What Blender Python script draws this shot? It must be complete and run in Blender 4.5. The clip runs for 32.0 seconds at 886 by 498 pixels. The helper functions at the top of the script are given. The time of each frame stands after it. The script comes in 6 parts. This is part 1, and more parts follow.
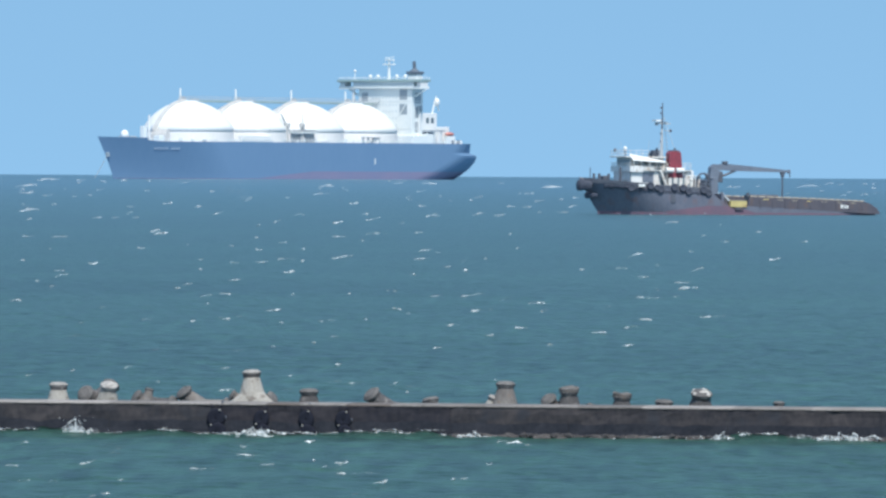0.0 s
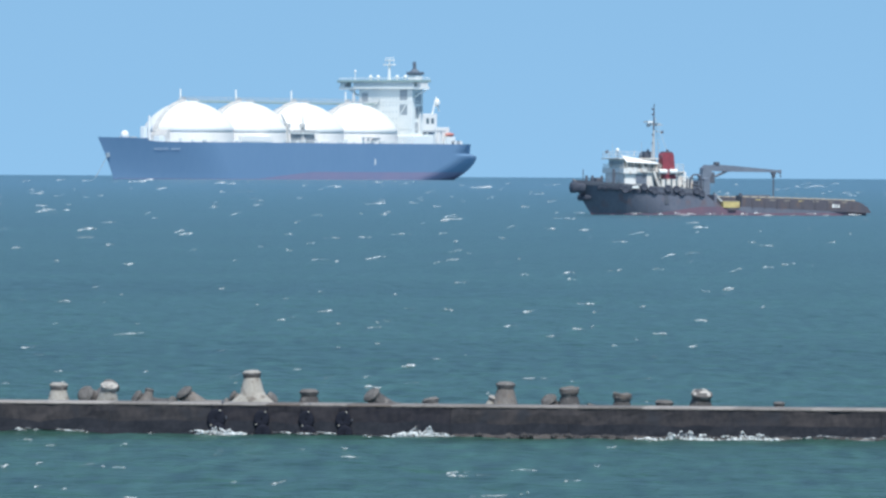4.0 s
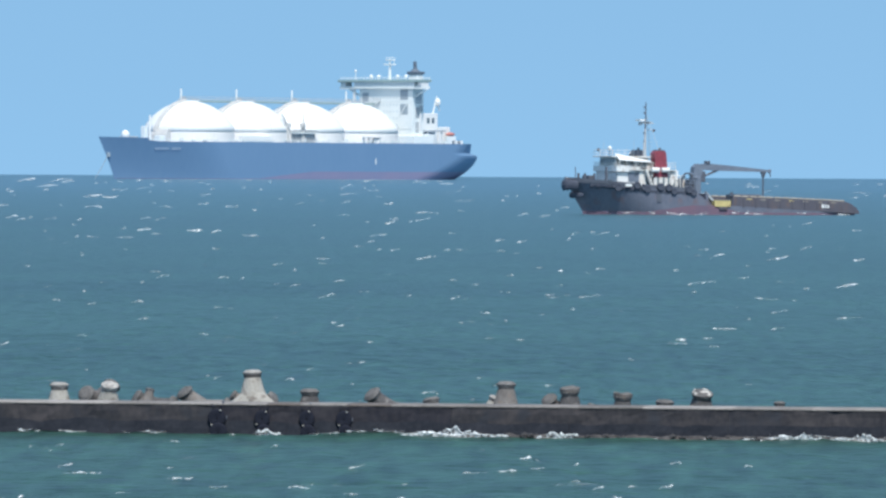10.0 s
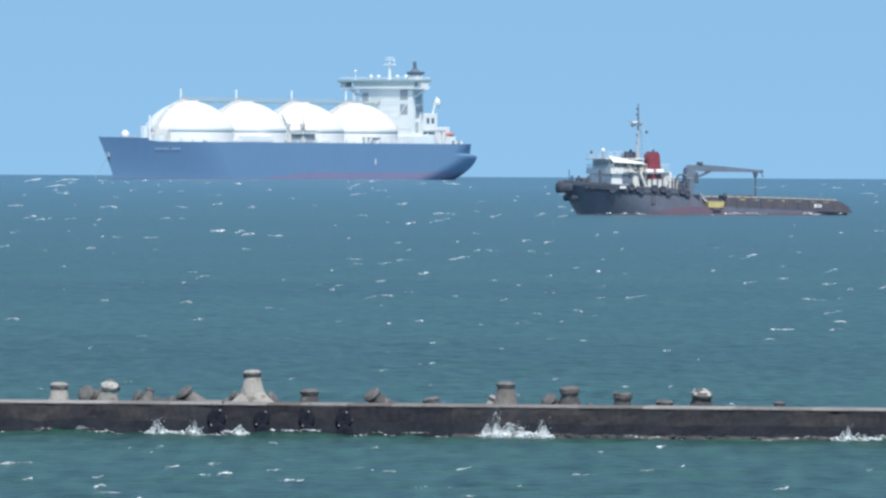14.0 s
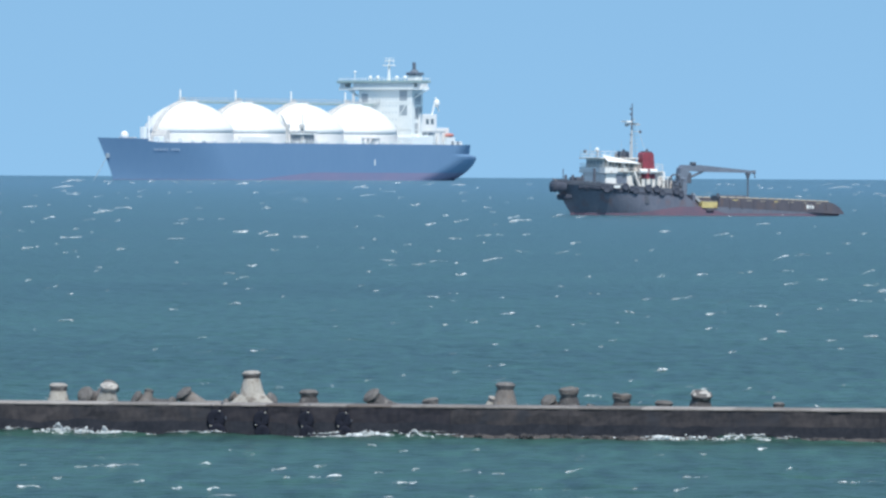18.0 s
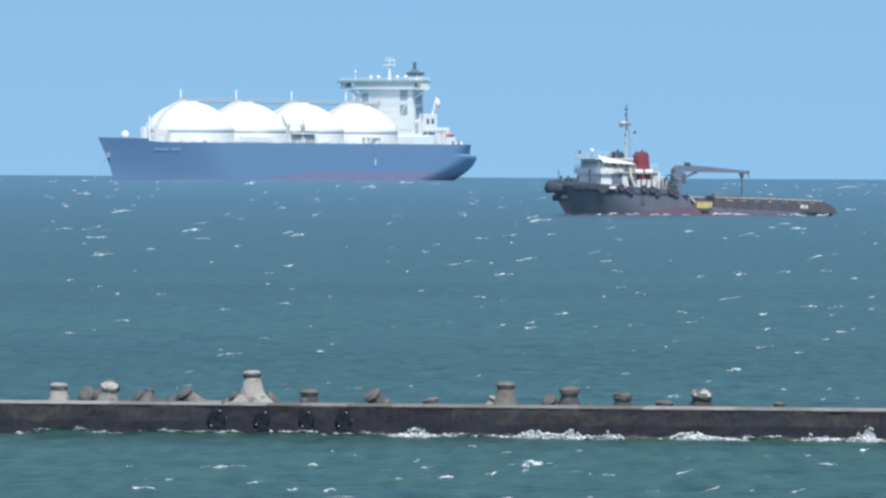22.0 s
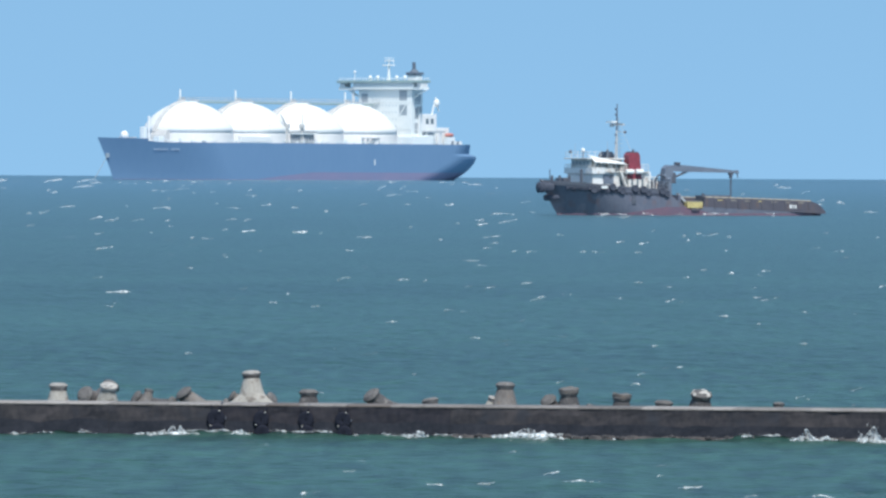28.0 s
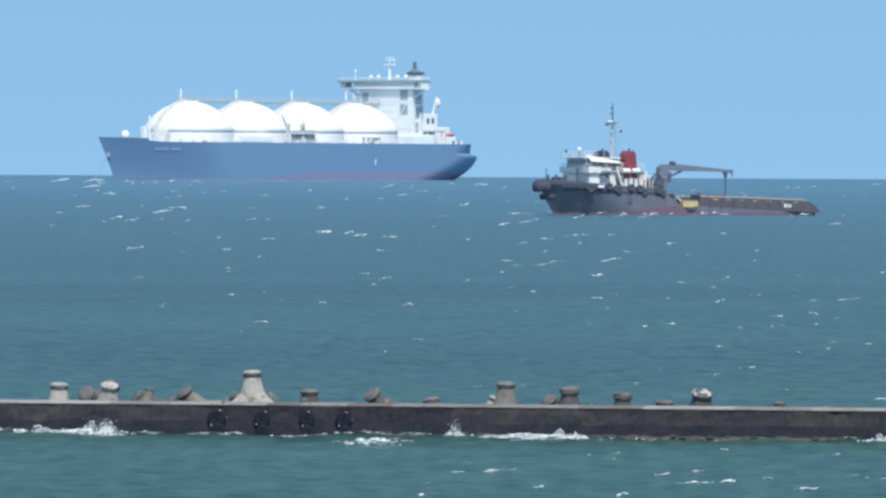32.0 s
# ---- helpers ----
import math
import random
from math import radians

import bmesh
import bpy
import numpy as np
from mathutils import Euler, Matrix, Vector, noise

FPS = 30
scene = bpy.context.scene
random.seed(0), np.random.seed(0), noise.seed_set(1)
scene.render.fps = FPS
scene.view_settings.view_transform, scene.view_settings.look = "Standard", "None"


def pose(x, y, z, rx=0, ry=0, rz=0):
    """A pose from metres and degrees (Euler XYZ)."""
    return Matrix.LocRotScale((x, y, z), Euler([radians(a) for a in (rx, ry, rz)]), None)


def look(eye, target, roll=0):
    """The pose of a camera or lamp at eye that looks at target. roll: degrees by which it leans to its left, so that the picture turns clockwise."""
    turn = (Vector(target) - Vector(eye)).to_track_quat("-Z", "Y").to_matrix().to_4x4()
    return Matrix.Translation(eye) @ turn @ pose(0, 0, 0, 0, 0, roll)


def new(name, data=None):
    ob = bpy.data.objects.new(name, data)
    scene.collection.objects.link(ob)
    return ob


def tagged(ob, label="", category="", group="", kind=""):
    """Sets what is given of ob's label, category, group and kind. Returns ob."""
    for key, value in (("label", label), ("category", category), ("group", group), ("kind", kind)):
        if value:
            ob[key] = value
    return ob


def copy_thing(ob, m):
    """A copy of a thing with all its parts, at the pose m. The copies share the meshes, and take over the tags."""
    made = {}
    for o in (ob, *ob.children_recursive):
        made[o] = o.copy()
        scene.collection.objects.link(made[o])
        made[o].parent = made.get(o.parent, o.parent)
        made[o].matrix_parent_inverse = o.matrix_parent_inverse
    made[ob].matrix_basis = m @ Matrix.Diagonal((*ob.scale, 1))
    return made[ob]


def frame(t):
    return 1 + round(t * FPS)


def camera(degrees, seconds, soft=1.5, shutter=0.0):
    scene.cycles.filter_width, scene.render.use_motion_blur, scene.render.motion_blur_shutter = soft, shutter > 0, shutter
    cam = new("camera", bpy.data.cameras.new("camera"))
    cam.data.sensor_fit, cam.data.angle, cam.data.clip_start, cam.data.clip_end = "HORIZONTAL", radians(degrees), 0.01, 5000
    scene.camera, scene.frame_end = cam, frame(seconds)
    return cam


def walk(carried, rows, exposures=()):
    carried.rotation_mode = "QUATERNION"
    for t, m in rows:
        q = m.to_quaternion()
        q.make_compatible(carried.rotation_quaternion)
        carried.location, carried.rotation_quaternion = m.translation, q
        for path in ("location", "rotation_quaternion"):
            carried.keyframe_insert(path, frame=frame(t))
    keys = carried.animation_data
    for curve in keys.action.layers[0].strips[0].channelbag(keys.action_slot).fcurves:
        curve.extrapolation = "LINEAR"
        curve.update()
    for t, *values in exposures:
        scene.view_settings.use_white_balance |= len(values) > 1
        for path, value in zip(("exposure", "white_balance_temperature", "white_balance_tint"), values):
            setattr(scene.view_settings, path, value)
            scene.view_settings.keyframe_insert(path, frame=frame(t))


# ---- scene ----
# ---- camera: a long lens on a stand that shivers a little in the wind ----
EYE = (0.0, 0.0, 6.87)
FOCAL = 13250.0
cam = camera(6.772, 32.0, soft=2.6)


def aim(dx, dy):
    """The camera's pose, shaken by dx to the right and dy down."""
    return look(EYE, (-dx / FOCAL * 1000.0, 1000.0, 6.87 - 11.02 + dy / FOCAL * 1000.0), 0.29)


SHAKE = [
    (0, -0.3, -0.6), (0.5, 0.1, -0.6), (1, -0.3, 0.1), (1.5, 0.1, 0.1), (2, 0.6, -0.4), (2.5, 0.1, 0.3),
    (3, -0.7, 0.3), (3.5, -0.1, 0.3), (5.5, 0.1, -0.8), (6, 1.4, -1.2), (6.5, 0.8, -1.9), (7, 0.3, -0.8),
    (7.5, 0.1, -1.5), (8, 0.8, -0.8), (8.5, 0.8, -1), (9, -0.7, 0.1), (9.5, 0.6, -0.2), (10, 1, -0.4),
    (10.5, 0.8, -0.4), (11, 0.6, -0.8), (11.5, 0.6, -0.8), (12, 0.6, -0.8), (12.5, 0.1, -1), (13, -0.5, -0.8),
    (13.5, -0.1, 0.1), (14, 0.6, -0.2), (14.5, -0.3, 0.1), (16.5, -0.3, 0.9), (17, -0.1, 0.9), (17.5, -0.7, 1.2),
    (18, -0.5, 1.2), (18.5, -0.7, 0.9), (19, -0.7, 1.2), (19.5, -0.5, 1.2), (20, 0.3, 0.1), (20.5, -0.1, 1),
    (21, -0.5, 0.5), (21.5, -0.7, 0.7), (22, 0.4, 0.7), (22.5, 0.1, 0.5), (23, 0.1, 0.3), (23.5, -0.5, 0.5),
    (24, -0.7, 0.7), (24.5, -0.3, 0.7), (25, -0.7, 0.5), (25.5, -0.7, 0.5), (27.5, -0.5, 0.5), (28, -0.7, 0.9),
    (28.5, -0.3, 0.7), (29, -0.5, 0.5), (29.5, -0.3, -0.2), (30, 0.4, -0.8), (30.5, 0.6, -1), (31, 0.6, -1),
    (31.5, 0.6, -0.4), (32, 0.6, 0.1),
]
walk(cam, [(t, aim(dx, dy)) for t, dx, dy in SHAKE], exposures=[(0.0, 0.7), (32.0, 0.7)])

# ---- light: a clear noon sky and a steep sun from the right, a little behind ----
SUN_EL, SUN_AZ = radians(57), math.atan2(0.22, -0.975)     # azimuth from +y towards +x
world = bpy.data.worlds.new("sky")
scene.world = world
world.use_nodes = True
wn, wl = world.node_tree.nodes, world.node_tree.links
wn.clear()
tc, sep, comb = wn.new("ShaderNodeTexCoord"), wn.new("ShaderNodeSeparateXYZ"), wn.new("ShaderNodeCombineXYZ")
lift, sky, tint = wn.new("ShaderNodeMath"), wn.new("ShaderNodeTexSky"), wn.new("ShaderNodeMix")
bg, wout = wn.new("ShaderNodeBackground"), wn.new("ShaderNodeOutputWorld")
lift.operation, lift.inputs[1].default_value, lift.inputs[2].default_value = "MULTIPLY_ADD", 0.9, 0.34
sky.sky_type, sky.sun_disc = "NISHITA", False
sky.sun_elevation, sky.sun_rotation = SUN_EL, SUN_AZ
sky.air_density, sky.dust_density, sky.ozone_density = 1.0, 0.6, 1.5
tint.data_type, tint.blend_type = "RGBA", "MULTIPLY"
tint.inputs["Factor"].default_value = 1.0
tint.inputs["B"].default_value = (0.92, 1.11, 1.03, 1.0)
wl.new(tc.outputs["Generated"], sep.inputs[0])
wl.new(sep.outputs["X"], comb.inputs["X"])
wl.new(sep.outputs["Y"], comb.inputs["Y"])
wl.new(sep.outputs["Z"], lift.inputs[0])
wl.new(lift.outputs[0], comb.inputs["Z"])
wl.new(comb.outputs[0], sky.inputs["Vector"])
wl.new(sky.outputs[0], tint.inputs["A"])
wl.new(tint.outputs["Result"], bg.inputs["Color"])
wl.new(bg.outputs[0], wout.inputs["Surface"])
bg.inputs["Strength"].default_value = 0.120
sun = new("sun", bpy.data.lights.new("sun", "SUN"))
sun.data.energy, sun.data.angle, sun.data.color = 2.7, radians(0.53), (1.0, 0.96, 0.90)
to_sun = Vector((math.sin(SUN_AZ) * math.cos(SUN_EL), math.cos(SUN_AZ) * math.cos(SUN_EL), math.sin(SUN_EL)))
sun.matrix_world = look(to_sun * 100, (0, 0, 0))


# ---- materials ----
def nodes_of(name):
    m = bpy.data.materials.new(name)
    m.use_nodes = True
    n, l = m.node_tree.nodes, m.node_tree.links
    return m, n, l, n["Principled BSDF"]


def painted(name, a, b, rough=0.5, scale=0.6, fine=4.0, bump=0.02, metal=0.0, streak=0.0, rust=None, per_object=0.0, gloss=0.5):
    """Colour a worn towards b by noise at two scales; streak stretches the wear downwards; rust adds blotches."""
    m, n, l, p = nodes_of(name)
    co, mp = n.new("ShaderNodeTexCoord"), n.new("ShaderNodeMapping")
    mp.inputs["Scale"].default_value = (1, 1, 1 - 0.8 * streak)
    l.new(co.outputs["Object"], mp.inputs["Vector"])
    n1, n2 = n.new("ShaderNodeTexNoise"), n.new("ShaderNodeTexNoise")
    n1.inputs["Scale"].default_value, n1.inputs["Detail"].default_value = scale, 5
    n2.inputs["Scale"].default_value, n2.inputs["Detail"].default_value = fine, 3
    add, ramp, mix = n.new("ShaderNodeMath"), n.new("ShaderNodeMapRange"), n.new("ShaderNodeMix")
    add.operation = "ADD"
    mix.data_type = "RGBA"
    l.new(mp.outputs[0], n1.inputs["Vector"])
    l.new(mp.outputs[0], n2.inputs["Vector"])
    l.new(n1.outputs["Fac"], add.inputs[0])
    l.new(n2.outputs["Fac"], add.inputs[1])
    l.new(add.outputs[0], ramp.inputs["Value"])
    ramp.inputs["From Min"].default_value, ramp.inputs["From Max"].default_value = 0.7, 1.3
    mix.inputs["A"].default_value, mix.inputs["B"].default_value = (*a, 1), (*b, 1)
    l.new(ramp.outputs[0], mix.inputs["Factor"])
    colour = mix.outputs["Result"]
    if rust:
        n3, r3, m3 = n.new("ShaderNodeTexNoise"), n.new("ShaderNodeMapRange"), n.new("ShaderNodeMix")
        n3.inputs["Scale"].default_value, n3.inputs["Detail"].default_value = scale * 1.7, 6
        r3.inputs["From Min"].default_value, r3.inputs["From Max"].default_value = 0.56, 0.68
        m3.data_type = "RGBA"
        m3.inputs["B"].default_value = (*rust, 1)
        l.new(mp.outputs[0], n3.inputs["Vector"])
        l.new(n3.outputs["Fac"], r3.inputs["Value"])
        l.new(r3.outputs[0], m3.inputs["Factor"])
        l.new(colour, m3.inputs["A"])
        colour = m3.outputs["Result"]
    if per_object:
        oi, mr, hs = n.new("ShaderNodeObjectInfo"), n.new("ShaderNodeMapRange"), n.new("ShaderNodeHueSaturation")
        mr.inputs["To Min"].default_value, mr.inputs["To Max"].default_value = 1 - per_object, 1 + per_object
        l.new(oi.outputs["Random"], mr.inputs["Value"])
        l.new(mr.outputs[0], hs.inputs["Value"])
        l.new(colour, hs.inputs["Color"])
        colour = hs.outputs["Color"]
    l.new(colour, p.inputs["Base Color"])
    p.inputs["Roughness"].default_value, p.inputs["Metallic"].default_value = rough, metal
    p.inputs["Specular IOR Level"].default_value = gloss
    if bump:
        bp = n.new("ShaderNodeBump")
        bp.inputs["Distance"].default_value, bp.inputs["Strength"].default_value = bump, 0.8
        l.new(add.outputs[0], bp.inputs["Height"])
        l.new(bp.outputs[0], p.inputs["Normal"])
    return m


def sea_material(name, deep, light, far_haze):
    m, n, l, p = nodes_of(name)
    co = n.new("ShaderNodeTexCoord")
    mp = n.new("ShaderNodeMapping")
    mp.inputs["Scale"].default_value = (0.6, 1.0, 1.0)
    l.new(co.outputs["Object"], mp.inputs["Vector"])
    wind = n.new("ShaderNodeMapping")
    wind.inputs["Scale"].default_value = (1.0, 0.14, 1.0)
    wind.inputs["Rotation"].default_value = (0, 0, 0.12)
    l.new(co.outputs["Object"], wind.inputs["Vector"])
    hues = []
    for sc, det, where in ((0.02, 3, mp), (1.5, 6, wind)):
        t = n.new("ShaderNodeTexNoise")
        t.inputs["Scale"].default_value, t.inputs["Detail"].default_value = sc, det
        l.new(where.outputs[0], t.inputs["Vector"])
        hues.append(t)
    add, mr, mix = n.new("ShaderNodeMath"), n.new("ShaderNodeMapRange"), n.new("ShaderNodeMix")
    add.operation, add.inputs[1].default_value = "MULTIPLY_ADD", 0.5
    l.new(hues[0].outputs["Fac"], add.inputs[0])
    l.new(hues[1].outputs["Fac"], add.inputs[2])
    l.new(add.outputs[0], mr.inputs["Value"])
    mr.inputs["From Min"].default_value, mr.inputs["From Max"].default_value = 0.51, 0.99
    mix.data_type = "RGBA"
    mix.inputs["A"].default_value, mix.inputs["B"].default_value = (*deep, 1), (*light, 1)
    l.new(mr.outputs[0], mix.inputs["Factor"])
    # haze painted in: the base colour pales and turns bluer with distance
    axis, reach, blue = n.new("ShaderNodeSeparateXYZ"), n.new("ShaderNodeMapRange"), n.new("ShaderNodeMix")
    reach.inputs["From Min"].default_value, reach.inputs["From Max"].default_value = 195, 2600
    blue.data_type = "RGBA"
    blue.inputs["B"].default_value = (*far_haze, 1)
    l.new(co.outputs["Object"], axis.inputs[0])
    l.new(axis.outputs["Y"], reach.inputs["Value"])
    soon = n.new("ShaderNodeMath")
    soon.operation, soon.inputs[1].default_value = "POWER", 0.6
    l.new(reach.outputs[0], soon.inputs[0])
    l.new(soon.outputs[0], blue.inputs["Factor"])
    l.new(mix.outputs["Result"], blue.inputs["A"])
    l.new(blue.outputs["Result"], p.inputs["Base Color"])
    p.inputs["Roughness"].default_value = 0.32
    p.inputs["IOR"].default_value = 1.33
    p.inputs["Specular IOR Level"].default_value = 0.42
    b1, b2 = n.new("ShaderNodeTexNoise"), n.new("ShaderNodeTexNoise")
    b1.inputs["Scale"].default_value, b1.inputs["Detail"].default_value = 1.1, 4
    b2.inputs["Scale"].default_value, b2.inputs["Detail"].default_value = 3.4, 4
    l.new(mp.outputs[0], b1.inputs["Vector"])
    l.new(mp.outputs[0], b2.inputs["Vector"])
    bp, bq = n.new("ShaderNodeBump"), n.new("ShaderNodeBump")
    bp.inputs["Distance"].default_value, bq.inputs["Distance"].default_value = 0.34, 0.15
    l.new(b1.outputs["Fac"], bp.inputs["Height"])
    l.new(b2.outputs["Fac"], bq.inputs["Height"])
    l.new(bp.outputs[0], bq.inputs["Normal"])
    l.new(bq.outputs[0], p.inputs["Normal"])
    return m


def foam_material(name, thin, thick, scale, low=0.40, high=0.60, streak=1.0):
    """White froth, broken by gaps; each fleck has a density of its own between thin and thick; streak draws the gaps out upwards."""
    m, n, l, p = nodes_of(name)
    p.inputs["Base Color"].default_value = (0.86, 0.89, 0.90, 1)
    p.inputs["Roughness"].default_value = 0.9
    co, t, geo = n.new("ShaderNodeTexCoord"), n.new("ShaderNodeTexNoise"), n.new("ShaderNodeNewGeometry")
    t.inputs["Scale"].default_value, t.inputs["Detail"].default_value = scale, 4
    mp = n.new("ShaderNodeMapping")
    mp.inputs["Scale"].default_value = (1, 1, 1 / streak)
    l.new(co.outputs["Object"], mp.inputs["Vector"])
    l.new(mp.outputs[0], t.inputs["Vector"])
    mr, gap, mul = n.new("ShaderNodeMapRange"), n.new("ShaderNodeMapRange"), n.new("ShaderNodeMath")
    mr.inputs["To Min"].default_value, mr.inputs["To Max"].default_value = thin, thick
    l.new(geo.outputs["Random Per Island"], mr.inputs["Value"])
    gap.inputs["From Min"].default_value, gap.inputs["From Max"].default_value = low, high
    l.new(t.outputs["Fac"], gap.inputs["Value"])
    mul.operation = "MULTIPLY"
    l.new(mr.outputs[0], mul.inputs[0])
    l.new(gap.outputs[0], mul.inputs[1])
    l.new(mul.outputs[0], p.inputs["Alpha"])
    return m


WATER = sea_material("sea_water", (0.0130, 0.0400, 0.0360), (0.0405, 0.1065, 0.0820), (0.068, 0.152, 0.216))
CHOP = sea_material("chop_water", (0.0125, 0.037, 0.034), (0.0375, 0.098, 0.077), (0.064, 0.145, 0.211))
FOAM = foam_material("whitecap_foam", 0.0, 1.08, 5.0, 0.38, 0.58)
CREST = foam_material("breaking_crest_foam", 0.55, 1.15, 4.0, 0.37, 0.58)
BREAK = foam_material("spilling_foam", 0.45, 1.3, 8.0, 0.42, 0.60)
SURF = foam_material("surf_foam", 0.25, 1.0, 11.0)
SPRAY = foam_material("spray_foam", 0.55, 1.15, 12.0, 0.36, 0.60)
MIST = foam_material("spray_mist", 0.10, 0.45, 6.0, 0.30, 0.60)
VEIL = foam_material("spray_veil", 0.55, 0.75, 10.0, 0.42, 0.66, 2.8)
HAZE = foam_material("blown_spray", 0.22, 0.30, 5.0, 0.34, 0.72, 1.4)
# the far ship: haze is painted in, so hull and bottom are paled
HAZEDNAVY = painted("hazed_navy_paint", (0.140, 0.250, 0.400), (0.152, 0.262, 0.412), 0.55, 0.05, 0.4, 0.0, streak=0.8)
BOOT = painted("hazed_red_antifouling", (0.235, 0.225, 0.345), (0.205, 0.220, 0.350), 0.6, 0.06, 0.5, 0.0, streak=0.6)
WHITE = painted("white_tank_paint", (0.80, 0.80, 0.78), (0.74, 0.75, 0.75), 0.5, 0.08, 0.6, 0.0)
SKIRT = painted("cream_skirt_paint", (0.86, 0.825, 0.79), (0.79, 0.765, 0.74), 0.55, 0.10, 0.8, 0.0, streak=0.8)
HOUSE = painted("white_house_paint", (0.80, 0.82, 0.81), (0.72, 0.76, 0.75), 0.5, 0.15, 1.0, 0.0, streak=0.7)
PALE = painted("pale_green_deck_paint", (0.30, 0.40, 0.40), (0.24, 0.33, 0.34), 0.6, 0.2, 1.2, 0.0)
STAIRS = painted("weathered_stair_paint", (0.62, 0.61, 0.59), (0.48, 0.47, 0.46), 0.6, 0.4, 1.6, 0.0)
STEEL = painted("grey_deck_steel", (0.44, 0.47, 0.49), (0.35, 0.38, 0.41), 0.5, 0.3, 2.0, 0.0)
# louvre, pane, funnel and lifeboat colours carry painted haze
HAZEDGREY = painted("hazed_blue_grey", (0.34, 0.40, 0.45), (0.28, 0.34, 0.39), 0.5, 0.5, 2.0, 0.0)
PORTS = painted("hazed_ship_glass", (0.62, 0.68, 0.70), (0.56, 0.62, 0.65), 0.3, 0.5, 2.0, 0.0)
GLASS = painted("dark_ship_glass", (0.12, 0.17, 0.20), (0.09, 0.13, 0.16), 0.15, 0.5, 2.0, 0.0)
SOOT = painted("hazed_funnel_black", (0.10, 0.13, 0.17), (0.13, 0.16, 0.20), 0.6, 0.4, 2.0, 0.0)
ORANGE = painted("hazed_orange_shell", (0.58, 0.22, 0.18), (0.50, 0.20, 0.17), 0.4, 0.5, 2.0, 0.0)
# the work boat: hull, boot topping, rubber and dark steel lifted by painted haze
TUGHULL = painted("hazed_black_paint", (0.104, 0.121, 0.168), (0.146, 0.160, 0.205), 0.75, 0.5, 3.0, 0.01, streak=0.6, rust=(0.145, 0.118, 0.140))
TUGRED = painted("red_boot_topping", (0.185, 0.104, 0.140), (0.120, 0.100, 0.145), 0.7, 0.5, 3.0, 0.01, streak=0.5)
RUBBER = painted("black_rubber", (0.042, 0.052, 0.080), (0.070, 0.078, 0.106), 0.75, 2.0, 9.0, 0.01)
TYRE = painted("old_tyre_rubber", (0.009, 0.011, 0.020), (0.016, 0.018, 0.030), 0.9, 2.0, 9.0, 0.01, gloss=0.25)
TUGWHITE = painted("white_boat_paint", (0.78, 0.77, 0.74), (0.62, 0.60, 0.57), 0.5, 0.7, 4.0, 0.005, streak=0.6, rust=(0.50, 0.38, 0.30))
TUGGREY = painted("weathered_white_paint", (0.84, 0.84, 0.83), (0.70, 0.71, 0.71), 0.55, 0.7, 4.0, 0.005, streak=0.6, rust=(0.44, 0.38, 0.34))
FUNNEL = painted("red_funnel_paint", (0.33, 0.060, 0.085), (0.20, 0.045, 0.065), 0.5, 0.8, 4.0, 0.005, streak=0.6)
CRANE = painted("grey_crane_paint", (0.175, 0.21, 0.265), (0.125, 0.15, 0.20), 0.5, 0.8, 4.0, 0.005)
DARK = painted("dark_steel", (0.084, 0.096, 0.126), (0.110, 0.119, 0.145), 0.5, 1.0, 5.0, 0.005)
TIMBER = painted("bleached_timber", (0.36, 0.33, 0.28), (0.25, 0.22, 0.18), 0.8, 0.8, 6.0, 0.01)
RUSTY = painted("rusty_bulwark", (0.098, 0.092, 0.112), (0.076, 0.074, 0.098), 0.7, 0.6, 3.0, 0.01, streak=0.6, rust=(0.12, 0.092, 0.095))
YELLOW = painted("yellow_paint", (0.62, 0.51, 0.22), (0.50, 0.41, 0.18), 0.55, 1.2, 5.0, 0.005, rust=(0.32, 0.20, 0.10))
BOATDECK = painted("green_brown_deck", (0.10, 0.09, 0.07), (0.14, 0.11, 0.08), 0.8, 0.8, 5.0, 0.01)
# the breakwater
CONCRETE = painted("weed_stained_concrete", (0.028, 0.0290, 0.036), (0.068, 0.061, 0.064), 0.9, 0.9, 7.0, 0.012, streak=0.3, rust=(0.040, 0.042, 0.051), gloss=0.15)
COPING = painted("worn_coping_concrete", (0.150, 0.135, 0.127), (0.285, 0.258, 0.240), 0.9, 1.2, 12.0, 0.012, per_object=0.35)
BROKEN = painted("broken_brown_coping", (0.10, 0.082, 0.074), (0.16, 0.135, 0.12), 0.9, 1.5, 12.0, 0.012)
TETRA = painted("tetrapod_concrete", (0.115, 0.104, 0.098), (0.205, 0.190, 0.178), 0.9, 2.2, 16.0, 0.02, per_object=0.25, rust=(0.16, 0.13, 0.11))
TETRADARK = painted("dark_tetrapod_concrete", (0.062, 0.059, 0.061), (0.118, 0.112, 0.112), 0.9, 2.2, 16.0, 0.02, per_object=0.2, rust=(0.20, 0.185, 0.175))
FAINT = painted("faint_lettering", (0.32, 0.40, 0.52), (0.27, 0.36, 0.48), 0.6, 0.5, 2.0, 0.0)
# leg ends: weathered, and darkened for the shade on their sides
TETRACAP = painted("shaded_weathered_concrete", (0.070, 0.067, 0.068), (0.180, 0.172, 0.166), 0.9, 4.0, 22.0, 0.02, per_object=0.2)
TETRAPALE = painted("pale_tetrapod_concrete", (0.40, 0.38, 0.345), (0.28, 0.26, 0.23), 0.9, 2.2, 16.0, 0.02, rust=(0.18, 0.155, 0.135))
TETRAWORN = painted("worn_pale_leg_end", (0.36, 0.345, 0.33), (0.24, 0.226, 0.21), 0.9, 4.0, 18.0, 0.02, rust=(0.17, 0.15, 0.135))
